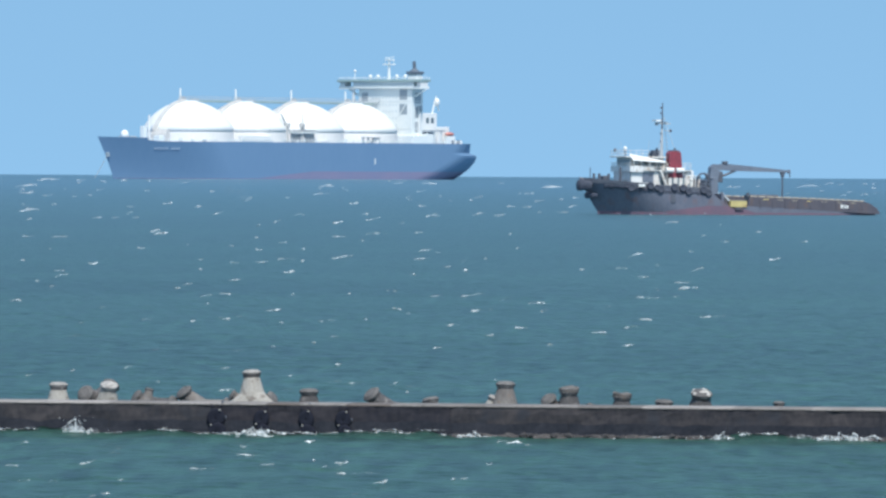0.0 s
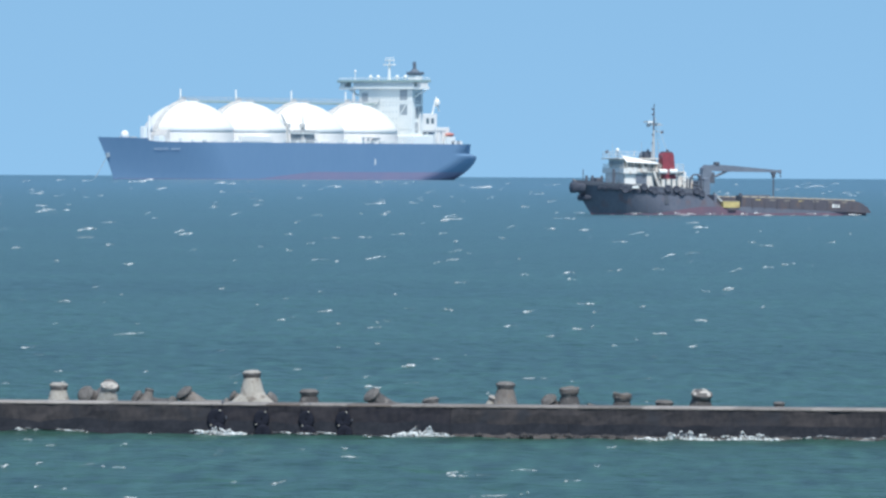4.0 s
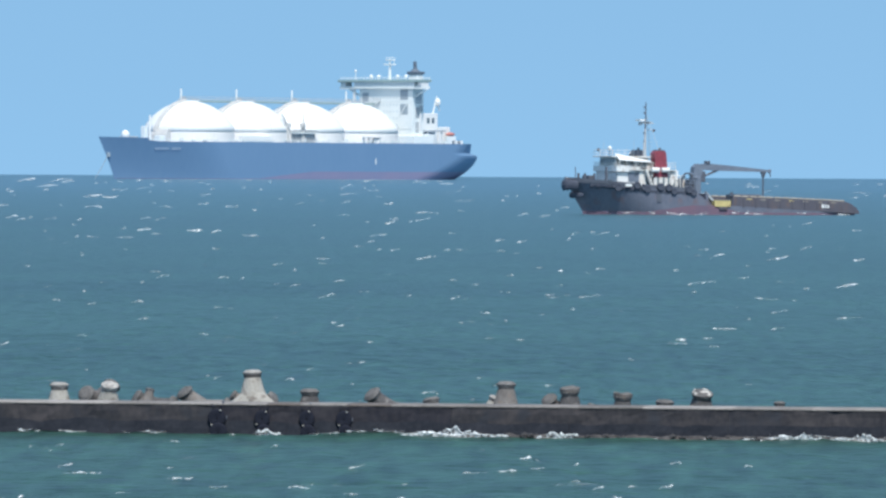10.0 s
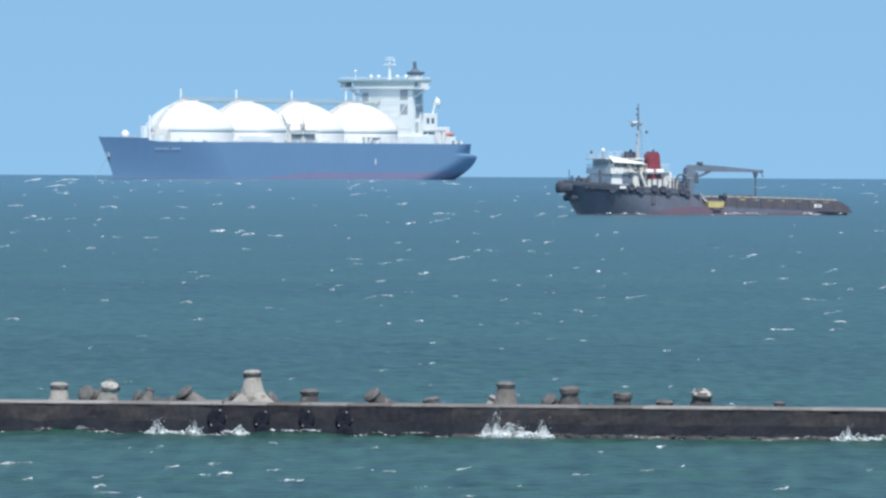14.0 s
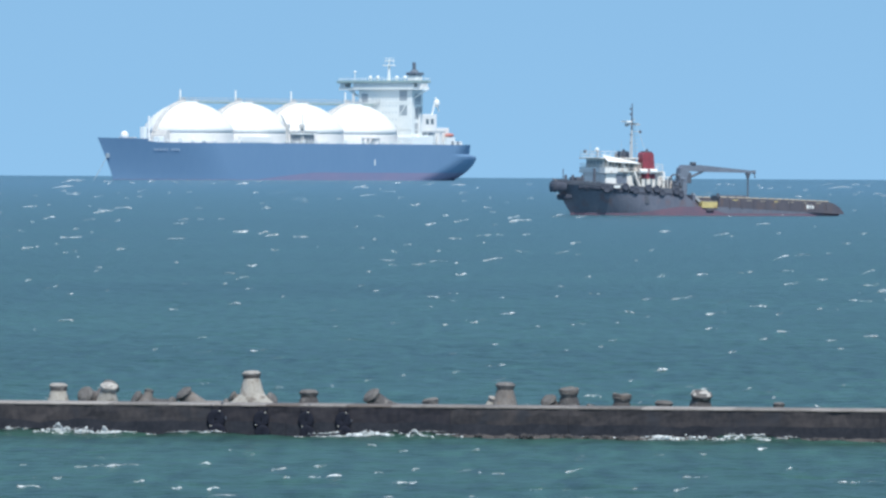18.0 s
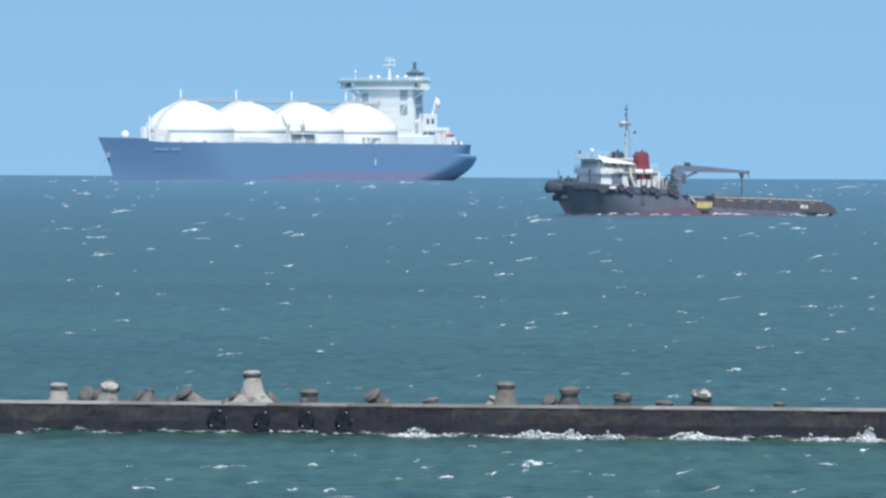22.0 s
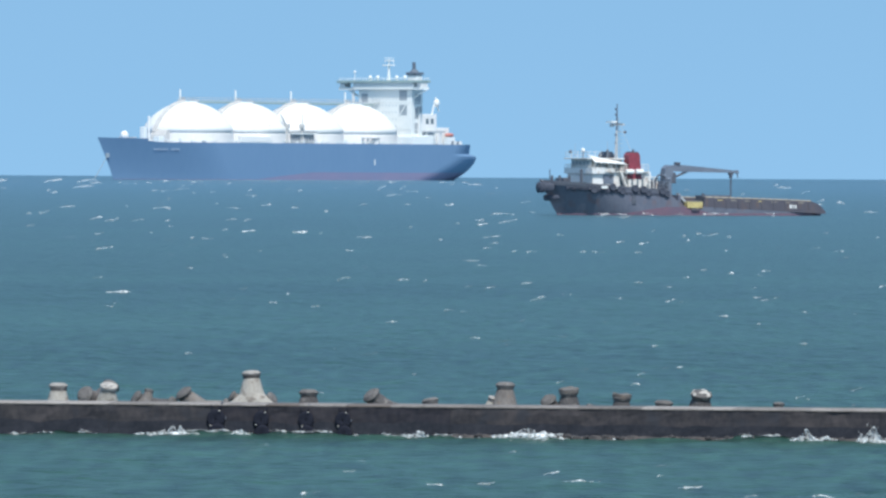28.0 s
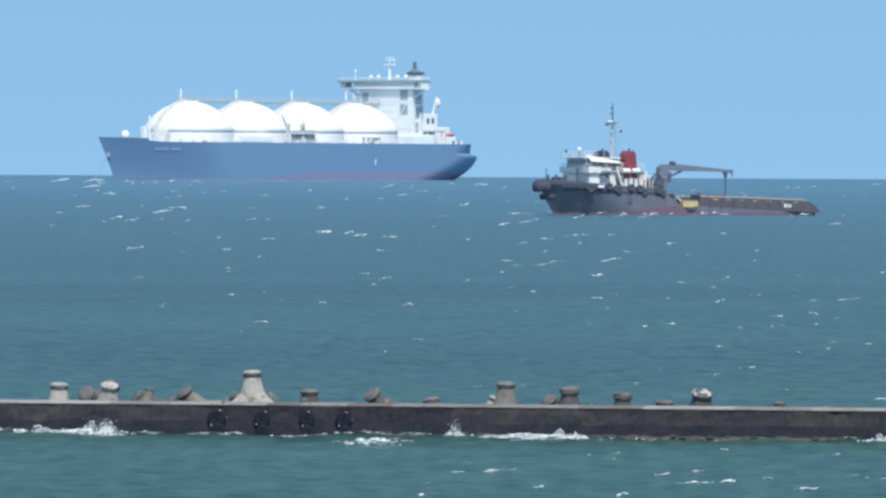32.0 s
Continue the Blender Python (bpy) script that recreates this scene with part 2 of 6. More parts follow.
WETWALL = painted("wet_dark_concrete", (0.021, 0.022, 0.031), (0.047, 0.043, 0.049), 0.85, 0.9, 7.0, 0.012, streak=0.3, gloss=0.15)
WEED = painted("dark_weed_film", (0.018, 0.021, 0.029), (0.034, 0.036, 0.045), 0.9, 1.6, 9.0, 0.012, gloss=0.15)
LIME = painted("lime_streaks", (0.52, 0.50, 0.47), (0.40, 0.37, 0.34), 0.9, 6.0, 30.0, 0.01)
STONE = painted("rubble_stone", (0.032, 0.031, 0.035), (0.056, 0.052, 0.053), 0.9, 2.0, 12.0, 0.03)
LEDGE = painted("shell_crusted_ledge", (0.028, 0.026, 0.028), (0.115, 0.106, 0.104), 0.9, 5.0, 34.0, 0.03, rust=(0.085, 0.065, 0.056))
ROPE = painted("pale_rope", (0.50, 0.48, 0.44), (0.35, 0.33, 0.30), 0.9, 8.0, 40.0, 0.005)


# ---- building blocks ----
def part(name, bm, material, parent=None, label="", smooth=False):
    me = bpy.data.meshes.new(name)
    bmesh.ops.recalc_face_normals(bm, faces=bm.faces)
    bm.to_mesh(me)
    bm.free()
    me.materials.append(material)
    if smooth:
        me.shade_smooth()
    ob = new(name, me)
    if parent:
        ob.parent = parent
    if label:
        ob["label"] = label
    return ob


def box(x0, x1, y0, y1, z0, z1, bevel=0.0, bm=None):
    bm = bm or bmesh.new()
    made = bmesh.ops.create_cube(bm, size=1.0, matrix=Matrix.Translation(((x0 + x1) / 2, (y0 + y1) / 2, (z0 + z1) / 2))
                                 @ Matrix.Diagonal((x1 - x0, y1 - y0, z1 - z0, 1)))
    if bevel:
        edges = {e for v in made["verts"] for e in v.link_edges}
        bmesh.ops.bevel(bm, geom=list(edges), offset=bevel, segments=2, affect="EDGES", profile=0.6)
    return bm


def rod(a, b, r0, r1=None, sides=8, bm=None):
    """A tapered round bar from a to b."""
    bm = bm or bmesh.new()
    a, b = Vector(a), Vector(b)
    d = b - a
    turn = d.to_track_quat("Z", "Y").to_matrix().to_4x4()
    bmesh.ops.create_cone(bm, cap_ends=True, segments=sides, radius1=r0, radius2=r0 if r1 is None else r1, depth=d.length,
                          matrix=Matrix.Translation((a + b) / 2) @ turn)
    return bm


def lathe(profile, steps=32, m=None, bm=None):
    """Turns (radius, height) pairs about z."""
    bm = bm or bmesh.new()
    rings = []
    for r, z in profile:
        ring = []
        for i in range(steps):
            a = 2 * math.pi * i / steps
            v = Vector((max(r, 0.001) * math.cos(a), max(r, 0.001) * math.sin(a), z))
            ring.append(bm.verts.new(m @ v if m else v))
        rings.append(ring)
    for lo, hi in zip(rings, rings[1:]):
        for i in range(steps):
            j = (i + 1) % steps
            bm.faces.new((lo[i], lo[j], hi[j], hi[i]))
    bm.faces.new(rings[-1])
    bm.faces.new(list(reversed(rings[0])))
    return bm


def ball(x, y, z, r, rz=None, bm=None, seg=12):
    bm = bm or bmesh.new()
    bmesh.ops.create_uvsphere(bm, u_segments=seg, v_segments=max(6, seg // 2 + 2), radius=1.0,
                              matrix=Matrix.Translation((x, y, z)) @ Matrix.Diagonal((r, r, rz or r, 1)))
    return bm


def prism(outline, y0, y1, bm=None):
    """A flat outline of (x, z) points, drawn out from y0 to y1."""
    bm = bm or bmesh.new()
    a = [bm.verts.new((x, y0, z)) for x, z in outline]
    b = [bm.verts.new((x, y1, z)) for x, z in outline]
    bm.faces.new(a)
    bm.faces.new(list(reversed(b)))
    for i in range(len(a)):
        j = (i + 1) % len(a)
        bm.faces.new((a[i], a[j], b[j], b[i]))
    return bm


def railing(points, height, r, bars=2, spacing=2.0, bm=None):
    bm = bm or bmesh.new()
    for a, b in zip(points, points[1:]):
        a, b = Vector(a), Vector(b)
        n = max(1, round((b - a).length / spacing))
        for i in range(n + 1):
            q = a.lerp(b, i / n)
            rod(q, q + Vector((0, 0, height)), r, sides=4, bm=bm)
        for k in range(bars):
            up = Vector((0, 0, height * (k + 1) / bars))
            rod(a + up, b + up, r, sides=4, bm=bm)
    return bm


def hull_shell(stern, stem, half, low, high, nu=64, nv=8, closed_top=False):
    """A ship's side between the heights low(u) and high(u); u runs from the stern (0) to the stem (1)."""
    bm = bmesh.new()
    sides = []
    for sign in (1, -1):
        grid = []
        for i in range(nu + 1):
            u = i / nu
            col = []
            for j in range(nv + 1):
                z = low(u) + (high(u) - low(u)) * j / nv
                x = stern(z) + (stem(z) - stern(z)) * u
                col.append(bm.verts.new((x, sign * half(u, z), z)))
            grid.append(col)
        sides.append(grid)
        for i in range(nu):
            for j in range(nv):
                bm.faces.new((grid[i][j], grid[i + 1][j], grid[i + 1][j + 1], grid[i][j + 1]))
    p, s = sides
    for j in range(nv):
        bm.faces.new((p[0][j], p[0][j + 1], s[0][j + 1], s[0][j]))
        bm.faces.new((p[nu][j], p[nu][j + 1], s[nu][j + 1], s[nu][j]))
    if closed_top:
        for i in range(nu):
            bm.faces.new((p[i][nv], p[i + 1][nv], s[i + 1][nv], s[i][nv]))
    for i in range(nu):
        bm.faces.new((p[i][0], p[i + 1][0], s[i + 1][0], s[i][0]))
    return bm


def thing(name, label, category, group="", kind=""):
    return tagged(new(name), label, category, group, kind)


# ---- the sea: two rigid sheets of waves that slide through one another ----
MOVERS = []          # (object, rows) for the moving things, keyed at the end of the file
DRIFT = (0.62, -0.15)
SEA = -0.09          # the water stands a little low at the wall


def swell(seed, count, longest, rms):
    """A wave field as a function of x and y."""
    rng = np.random.RandomState(seed)
    lam = longest * rng.uniform(0.12, 1.0, count)
    ang = rng.normal(-0.45, 0.55, count)
    amp = lam ** 0.75
    amp *= rms * math.sqrt(2) / math.sqrt((amp ** 2).sum())
    ph = rng.uniform(0, 2 * math.pi, count)
    kx, ky = 2 * math.pi / lam * np.cos(ang), 2 * math.pi / lam * np.sin(ang)

    def height(x, y):
        z = np.zeros_like(x, dtype=float)
        for a, p, q, s in zip(amp, kx, ky, ph):
            z += a * (1 - 2 * np.abs(np.sin((p * x + q * y + s) / 2)) ** 1.3 + 0.1)
        return z
    return height


def sea_sheet(name, material, height, z, fine, cols, label):
    ys = [-600.0, -200.0, 0.0, 60.0, 110.0]
    d = 128.0
    while d < 4965:
        ys.append(d)
        d += max(fine, fine * (d / 260.0) ** 1.6)
    ys.append(4970.0)
    ys = np.array(ys)
    u = np.concatenate([[-4.0, -2.0, -1.3], np.linspace(-1, 1, cols), [1.3, 2.0, 4.0]])
    half = np.maximum(ys, 60.0) * 0.0625 + 50.0
    X, Y = half[:, None] * u[None, :], np.repeat(ys[:, None], len(u), 1)
    far = np.abs(u) > 1
    X[:, far] = np.sign(u[far]) * (half[:, None] + (np.abs(u[far]) - 1) ** 2 * 330.0)
    Z = height(X, Y)
    Z[:, far] *= 0.3
    co = np.stack([X, Y, Z], 2).reshape(-1, 3).astype(np.float32)
    nr, nc = X.shape
    a = (np.arange(nr - 1)[:, None] * nc + np.arange(nc - 1)[None, :]).ravel()
    quads = np.stack([a, a + 1, a + nc + 1, a + nc], 1).astype(np.int32)
    me = bpy.data.meshes.new(name)
    me.vertices.add(len(co))
    me.vertices.foreach_set("co", co.ravel())
    me.loops.add(quads.size)
    me.loops.foreach_set("vertex_index", quads.ravel())
    me.polygons.add(len(quads))
    me.polygons.foreach_set("loop_start", np.arange(0, quads.size, 4, dtype=np.int32))
    me.update(calc_edges=True)
    me.shade_smooth()
    me.materials.append(material)
    ob = new(name, me)
    ob.location.z = z
    return tagged(ob, label, "sea", kind="structure")


sea_height = swell(3, 34, 4.6, 0.028)
chop_height = swell(8, 30, 3.6, 0.030)
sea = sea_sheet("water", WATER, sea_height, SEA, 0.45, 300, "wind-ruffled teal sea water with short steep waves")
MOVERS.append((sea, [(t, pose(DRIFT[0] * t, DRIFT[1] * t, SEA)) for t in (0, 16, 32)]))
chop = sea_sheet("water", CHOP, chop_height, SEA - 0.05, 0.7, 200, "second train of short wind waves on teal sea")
MOVERS.append((chop, [(t, pose(2.2 * t - 30, -0.9 * t, SEA - 0.05)) for t in (0, 16, 32)]))


# ---- the breakwater ----
WALL_ANGLE = -8.0
WALL_MID = (-0.02, 193.2)
WALL = pose(WALL_MID[0], WALL_MID[1], 0, 0, 0, WALL_ANGLE)      # x along the wall, y away from the camera
TOP = 0.70
THICK = 1.6


def along(px):
    """Metres along the wall for a place across the view."""
    return (px - 784) / 68.2


def build_wall():
    rng = random.Random(5)
    wall = thing("wall_breakwater", "low dark concrete breakwater wall stained by weed, awash at its foot", "breakwater", kind="structure")
    wall.matrix_world = WALL
    joints = [-40.0, -30.0, -22.0, along(-60), along(190), along(385), along(508), along(620), along(800), along(1010), along(1290), along(1560), 18.0, 26.0, 36.0, 48.0]
    for a, b in zip(joints, joints[1:]):
        bm = bmesh.new()
        n = max(4, int((b - a) / 0.22))
        off = rng.uniform(-0.012, 0.012)
        lo = (-3.5, -1.0, -0.35, -0.12, 0.05, 0.2, 0.35, 0.48, 0.56, TOP - 0.052)
        rows = []
        for i in range(n + 1):
            x = a + 0.002 + (b - a - 0.004) * i / n
            col = []
            for z in lo:
                wob = noise.noise(Vector((x * 1.7, z * 3.1, 2.0))) * 0.035 + noise.noise(Vector((x * 6, z * 9, 7))) * 0.014
                toe = 0.10 * max(0.0, 0.12 - z) if z > -1 else 0.12
                col.append(bm.verts.new((x, off + wob - toe, z)))
            col.append(bm.verts.new((x, off + 0.06, TOP - 0.035)))
            col.append(bm.verts.new((x, THICK - 0.02, TOP - 0.035)))
            col.append(bm.verts.new((x, THICK + 0.02, -3.5)))
            rows.append(col)
        m = len(rows[0])
        for p, q in zip(rows, rows[1:]):
            for k in range(m):
                bm.faces.new((p[k], q[k], q[(k + 1) % m], p[(k + 1) % m]))
        bm.faces.new(rows[0])
        bm.faces.new(list(reversed(rows[-1])))
        film, edge = bmesh.new(), []
        for i in range(n + 1):
            x = a + 0.006 + (b - a - 0.012) * i / n
            up = 0.25 + 0.09 * noise.noise(Vector((x * 0.9, 5, 5))) + 0.05 * noise.noise(Vector((x * 4.1, 5, 9)))
            col = []
            for z in (-0.35, -0.12, 0.05, up):
                wob = noise.noise(Vector((x * 1.7, z * 3.1, 2.0))) * 0.035 + noise.noise(Vector((x * 6, z * 9, 7))) * 0.014
                col.append(film.verts.new((x, off + wob - 0.10 * max(0.0, 0.12 - z) - (0.022 if z < up else 0.008), z)))
            col.append(film.verts.new((x, off + 0.09, up)))
            col.append(film.verts.new((x, off + 0.09, -0.35)))
            edge.append(col)
        for p, q in zip(edge, edge[1:]):
            for k in range(6):
                film.faces.new((p[k], q[k], q[(k + 1) % 6], p[(k + 1) % 6]))
        film.faces.new(edge[0])
        film.faces.new(list(reversed(edge[-1])))
        part("weed_band", film, WEED, wall, "dark wet weed along the waterline")
        part("block", bm, WETWALL if along(380) < (a + b) / 2 < along(790) else CONCRETE, wall, smooth=False)
    # coping slabs, worn and of uneven length
    x = -40.0
    while x < 48:
        w = rng.uniform(0.45, 1.25) if along(380) < x < along(700) else rng.uniform(1.2, 2.6)
        drop = rng.choice((0, 0, 0, 0.012, 0.02)) if along(380) < x < along(640) else 0.0
        bm = bmesh.new()
        n = max(3, int(w / 0.15))
        rows = []
        back = THICK + 0.03
        for i in range(n + 1):
            q = x + 0.004 + (w - 0.008) * i / n
            e = noise.noise(Vector((q * 3.3, 4.0, 1.0))) * 0.022 + noise.noise(Vector((q * 11, 1.0, 1.0))) * 0.010
            h = noise.noise(Vector((q * 2.1, 9.0, 1.0))) * 0.008
            rows.append([bm.verts.new((q, yy, zz)) for yy, zz in ((-0.012 + e, TOP - 0.047 + h), (-0.018 + e, TOP - 0.022 - drop + h), (0.02 + e * 0.5, TOP - drop + h),
                                                                 (back * 0.5, TOP + 0.008 - drop), (back, TOP - drop), (back, TOP - 0.047))])
        for p, q in zip(rows, rows[1:]):
            for k in range(6):
                bm.faces.new((p[k], q[k], q[(k + 1) % 6], p[(k + 1) % 6]))
        bm.faces.new(rows[0])
        bm.faces.new(list(reversed(rows[-1])))
        part("coping_slab", bm, BROKEN if along(385) < x < along(640) and rng.random() < 0.5 else COPING, wall)
        x += w
    # stones at the foot, laid bare between waves
    for k in range(150):
        px = rng.uniform(800, 1600) if k < 110 else rng.uniform(-20, 800)
        r = rng.uniform(0.05, 0.15)
        bm = bmesh.new()
        bmesh.ops.create_icosphere(bm, subdivisions=1, radius=r)
        for v in bm.verts:
            v.co *= 1 + 0.35 * noise.noise(v.co * 9 + Vector((k, 0, 0)))
            v.co.z *= 0.6
        ob = part("toe_stone", bm, STONE, wall)
        ob.location = (along(px), -0.14 - rng.uniform(0, 0.16), rng.uniform(-0.17, -0.05) - (0.12 if px < 800 else 0))
    bm = bmesh.new()
    rows = []
    x = along(805)
    while x < along(1680):
        lip = 0.22 + 0.10 * noise.noise(Vector((x * 2.3, 3, 3)))
        up = -0.03 + 0.05 * noise.noise(Vector((x * 3.1, 8, 1))) + 0.025 * noise.noise(Vector((x * 9, 8, 1)))
        rows.append([bm.verts.new(c) for c in ((x, -0.10 - lip, -1.2), (x, -0.08 - lip, up - 0.10), (x, -0.03 - lip, up - 0.02), (x, -0.05, up), (x, 0.05, up - 0.01), (x, 0.05, -1.2))])
        x += 0.11
    for p, q in zip(rows, rows[1:]):
        for k in range(6):
            bm.faces.new((p[k], q[k], q[(k + 1) % 6], p[(k + 1) % 6]))
    part("toe_ledge", bm, LEDGE, wall, "rough shell-crusted ledge at the foot of the wall")
    # rubble mound that carries the tetrapods
    bm = bmesh.new()
    bmesh.ops.create_grid(bm, x_segments=90, y_segments=10, size=0.5)
    for v in bm.verts:
        x, y = v.co.x * 88 + 4, (v.co.y + 0.5)
        v.co = (x, THICK + 0.05 + y * 5, -0.55 - 2.9 * y * y + noise.noise(Vector((x, y * 5, 0))) * 0.25)
    mound = tagged(part("rubble_mound", bm, STONE), "dark rubble mound under water behind the wall", "rubble", kind="structure")
    mound.matrix_world = WALL


build_wall()


def build_tetrapod(material, ends, neck=None):
    """One armour block: four tapered legs with collared ends."""
    dirs = [Vector((0, 0, 1))] + [Vector((math.sin(1.9106) * math.cos(a), math.sin(1.9106) * math.sin(a), math.cos(1.9106))) for a in (0.3, 0.3 + 2.0944, 0.3 + 4.1888)]
    bm = bmesh.new()
    for d in dirs:
        m = d.to_track_quat("Z", "Y").to_matrix().to_4x4()
        lathe([(0.46, 0.0), (0.42, 0.16), (0.34, 0.40), (0.262, 0.68), (0.24, 0.75)], 18, m, bm)
    ball(0, 0, 0, 0.44, bm=bm)
    for v in bm.verts:
        v.co += Vector((noise.noise(v.co * 4), noise.noise(v.co * 4 + Vector((5, 0, 0))), noise.noise(v.co * 4 + Vector((0, 5, 0))))) * 0.018
    body = part("tetrapod", bm, material)
    for d in dirs:
        m = d.to_track_quat("Z", "Y").to_matrix().to_4x4()
        bm = lathe([(0.19, 0.735), (0.226, 0.752), (0.252, 0.81), (0.290, 0.885), (0.276, 0.912), (0.205, 0.966), (0.06, 0.980)], 18, m)
        for v in bm.verts:
            v.co += Vector((noise.noise(v.co * 6), noise.noise(v.co * 6 + Vector((5, 0, 0))), noise.noise(v.co * 6 + Vector((0, 5, 0))))) * 0.012
        end = part("leg_end", bm, ends, body, "weathered leg end")
        # the dark neck band paints the overhang's shade
        if neck:
            bm = lathe([(0.236, 0.730), (0.252, 0.742), (0.268, 0.815), (0.272, 0.838), (0.24, 0.845)], 18, m)
            for v in bm.verts:
                v.co += v.co.normalized() * 0.012 * noise.noise(v.co * 9)
            part("leg_neck", bm, neck, end, "dark band painted as shade under the leg end")
    return tagged(body, "weathered concrete tetrapod armour block behind the breakwater", "tetrapod", "tetrapods along the breakwater")


tetra, pale, dark = build_tetrapod(TETRA, TETRACAP), build_tetrapod(TETRAPALE, TETRAWORN, TETRADARK), build_tetrapod(TETRADARK, TETRACAP)
dark["label"] = "dark weathered concrete tetrapod armour block behind the breakwater"
used = set()
def tetrapod(px, top, way, size, spin):
    """A block whose raised leg ends at that height and points that way."""
    d, size = Vector(way).normalized(), size * 0.9
    tip = Vector((along(px) * 1.017 - 0.39, THICK + 1.15, top))
    m = WALL @ Matrix.Translation(tip - d * 0.975 * size) @ d.to_track_quat("Z", "Y").to_matrix().to_4x4() @ pose(0, 0, 0, 0, 0, spin) @ Matrix.Diagonal((size, size, size, 1))
    kind = pale if px in (101, 192, 446, 879) else dark if px in (146, 236, 549, 657, 972, 1010, 1104, 1178, 1244) else tetra
    ob = copy_thing(kind, m) if kind in used else kind
    used.add(kind)
    loc, rot, sc = m.decompose()
    ob.location, ob.scale = loc, sc
    ob.rotation_mode = "QUATERNION"
    ob.rotation_quaternion = rot
    if px in (192, 1244):
        ob["label"] = "concrete tetrapod whose raised end is streaked white"
        bm = lathe([(0.245, 0.74), (0.262, 0.80), (0.285, 0.88), (0.28, 0.92), (0.255, 0.94), (0.21, 0.972), (0.13, 0.984), (0.06, 0.986)] if px == 192 else [(0.27, 0.86), (0.28, 0.90), (0.262, 0.935), (0.21, 0.972), (0.13, 0.984), (0.06, 0.986)], 26)
        for v in bm.verts:
            v.co *= 1 + (0.035 if px == 192 else 0.06) * noise.noise(v.co * 7.5 + Vector((px, 0, 0))) + 0.02 * noise.noise(v.co * 21)
            v.co.z -= 0.012
        part("lime_crust", bm, LIME, ob, "white lime crust")
    if px in (1010, 1104):
        bm = lathe([(0.20, 0.83), (0.272, 0.85), (0.290, 0.93), (0.288, 0.985), (0.25, 0.99), (0.18, 0.955), (0.08, 0.945)], 18)
        for v in bm.verts:
            v.co.z += 0.045 * noise.noise(v.co * 6 + Vector((px, 0, 0)))
        part("broken_rim", bm, TETRA, ob, "pale broken rim of the raised end")
        ob["label"] = "concrete tetrapod with a pale broken end behind the breakwater"
    if px == 446:
        ob["label"] = "tall pale concrete tetrapod standing upright behind the breakwater"


tetrapod(101, 1.13, (0.02, 0, 1), 0.97, 10)
tetrapod(146, 0.86, (-0.35, -0.8, 0.42), 0.92, 70)
tetrapod(192, 1.12, (0.16, -0.3, 0.94), 0.90, 30)
tetrapod(236, 0.8, (-0.7, -0.3, 0.5), 0.8, 20)
tetrapod(264, 0.98, (0.15, 0.3, 0.9), 0.5, 0)
tetrapod(322, 0.95, (-0.55, -0.35, 0.75), 0.95, 40)
tetrapod(409, 0.85, (-0.8, -0.2, 0.55), 0.6, 0)
tetrapod(446, 1.50, (-0.05, 0.02, 1), 0.97, 62)
tetrapod(488, 0.80, (0.75, -0.2, 0.45), 0.75, 30)
tetrapod(549, 1.02, (0.0, 0.0, 1), 1, 50)
tetrapod(600, 0.66, (0.1, 0.1, 1), 0.6, 0)
tetrapod(657, 0.94, (-0.5, -0.45, 0.72), 0.97, 140)
tetrapod(764, 0.82, (-0.2, 0.1, 1), 0.9, 0)
tetrapod(898, 1.26, (0.02, 0, 1), 1, 95)
tetrapod(879, 0.87, (0.3, -0.1, 0.9), 0.62, 0)
tetrapod(972, 0.85, (-0.30, -0.55, 0.75), 0.85, 30)
tetrapod(1010, 1.09, (0.0, -0.12, 0.99), 1.02, 60)
tetrapod(1052, 0.68, (0.3, 0.2, 1), 0.6, 0)
tetrapod(1104, 0.96, (0.05, -0.05, 1), 0.98, 130)
tetrapod(1178, 0.82, (0.05, 0, 1), 0.95, 0)
tetrapod(1244, 1.06, (0.1, -0.25, 0.95), 1.12, 20)
tetrapod(1379, 0.80, (0, 0.05, 1), 0.62, 0)
tetrapod(-70, 1, (0.1, 0, 1), 1, 0)
tetrapod(1640, 1, (-0.3, -0.2, 1), 1, 40)
tetrapod(1720, 0.8, (0.3, -0.2, 1), 1, 0)


def build_tyre(knots=True):
    tyre = thing("tyre_fender", "black rubber tyre fender hung on ropes against the wall", "tyre", "tyre fenders on the wall")
    bm = bmesh.new()
    rings = []
    for i in range(28):
        a = 2 * math.pi * i / 28
        ring = []
        for j, (r, y) in enumerate(((0.03, -0.055), (0.15, -0.070), (0.235, -0.06), (0.275, -0.02), (0.275, 0.04), (0.25, 0.085), (0.18, 0.09), (0.06, 0.04))):
            rr = r + (0.008 if i % 2 and j in (3, 4) else 0)
            ring.append(bm.verts.new((rr * math.cos(a), y, rr * math.sin(a))))
        rings.append(ring)
    for i in range(28):
        p, q = rings[i], rings[(i + 1) % 28]
        for j in range(8):
            bm.faces.new((p[j], p[(j + 1) % 8], q[(j + 1) % 8], q[j]))
    part("tread", bm, TYRE, tyre, smooth=False)
    part("rope", rod((0.10, -0.02, 0.30), (0.17, 0.10, 0.42), 0.018), TYRE, tyre, "dark hanging rope")
    part("rope", rod((-0.10, -0.02, 0.30), (-0.15, 0.10, 0.42), 0.018), TYRE, tyre, "dark hanging rope")
    part("hook", box(0.13, 0.20, 0.10, 0.18, 0.40, 0.50, 0.01), DARK, tyre, "dark iron hook")
    if not knots:
        return tyre
    part("shackle", ball(0.12, -0.10, 0.24, 0.028), ROPE, tyre, "pale shackle")
    part("knot", ball(-0.15, -0.085, -0.19, 0.028), ROPE, tyre, "pale knot")
    return tyre


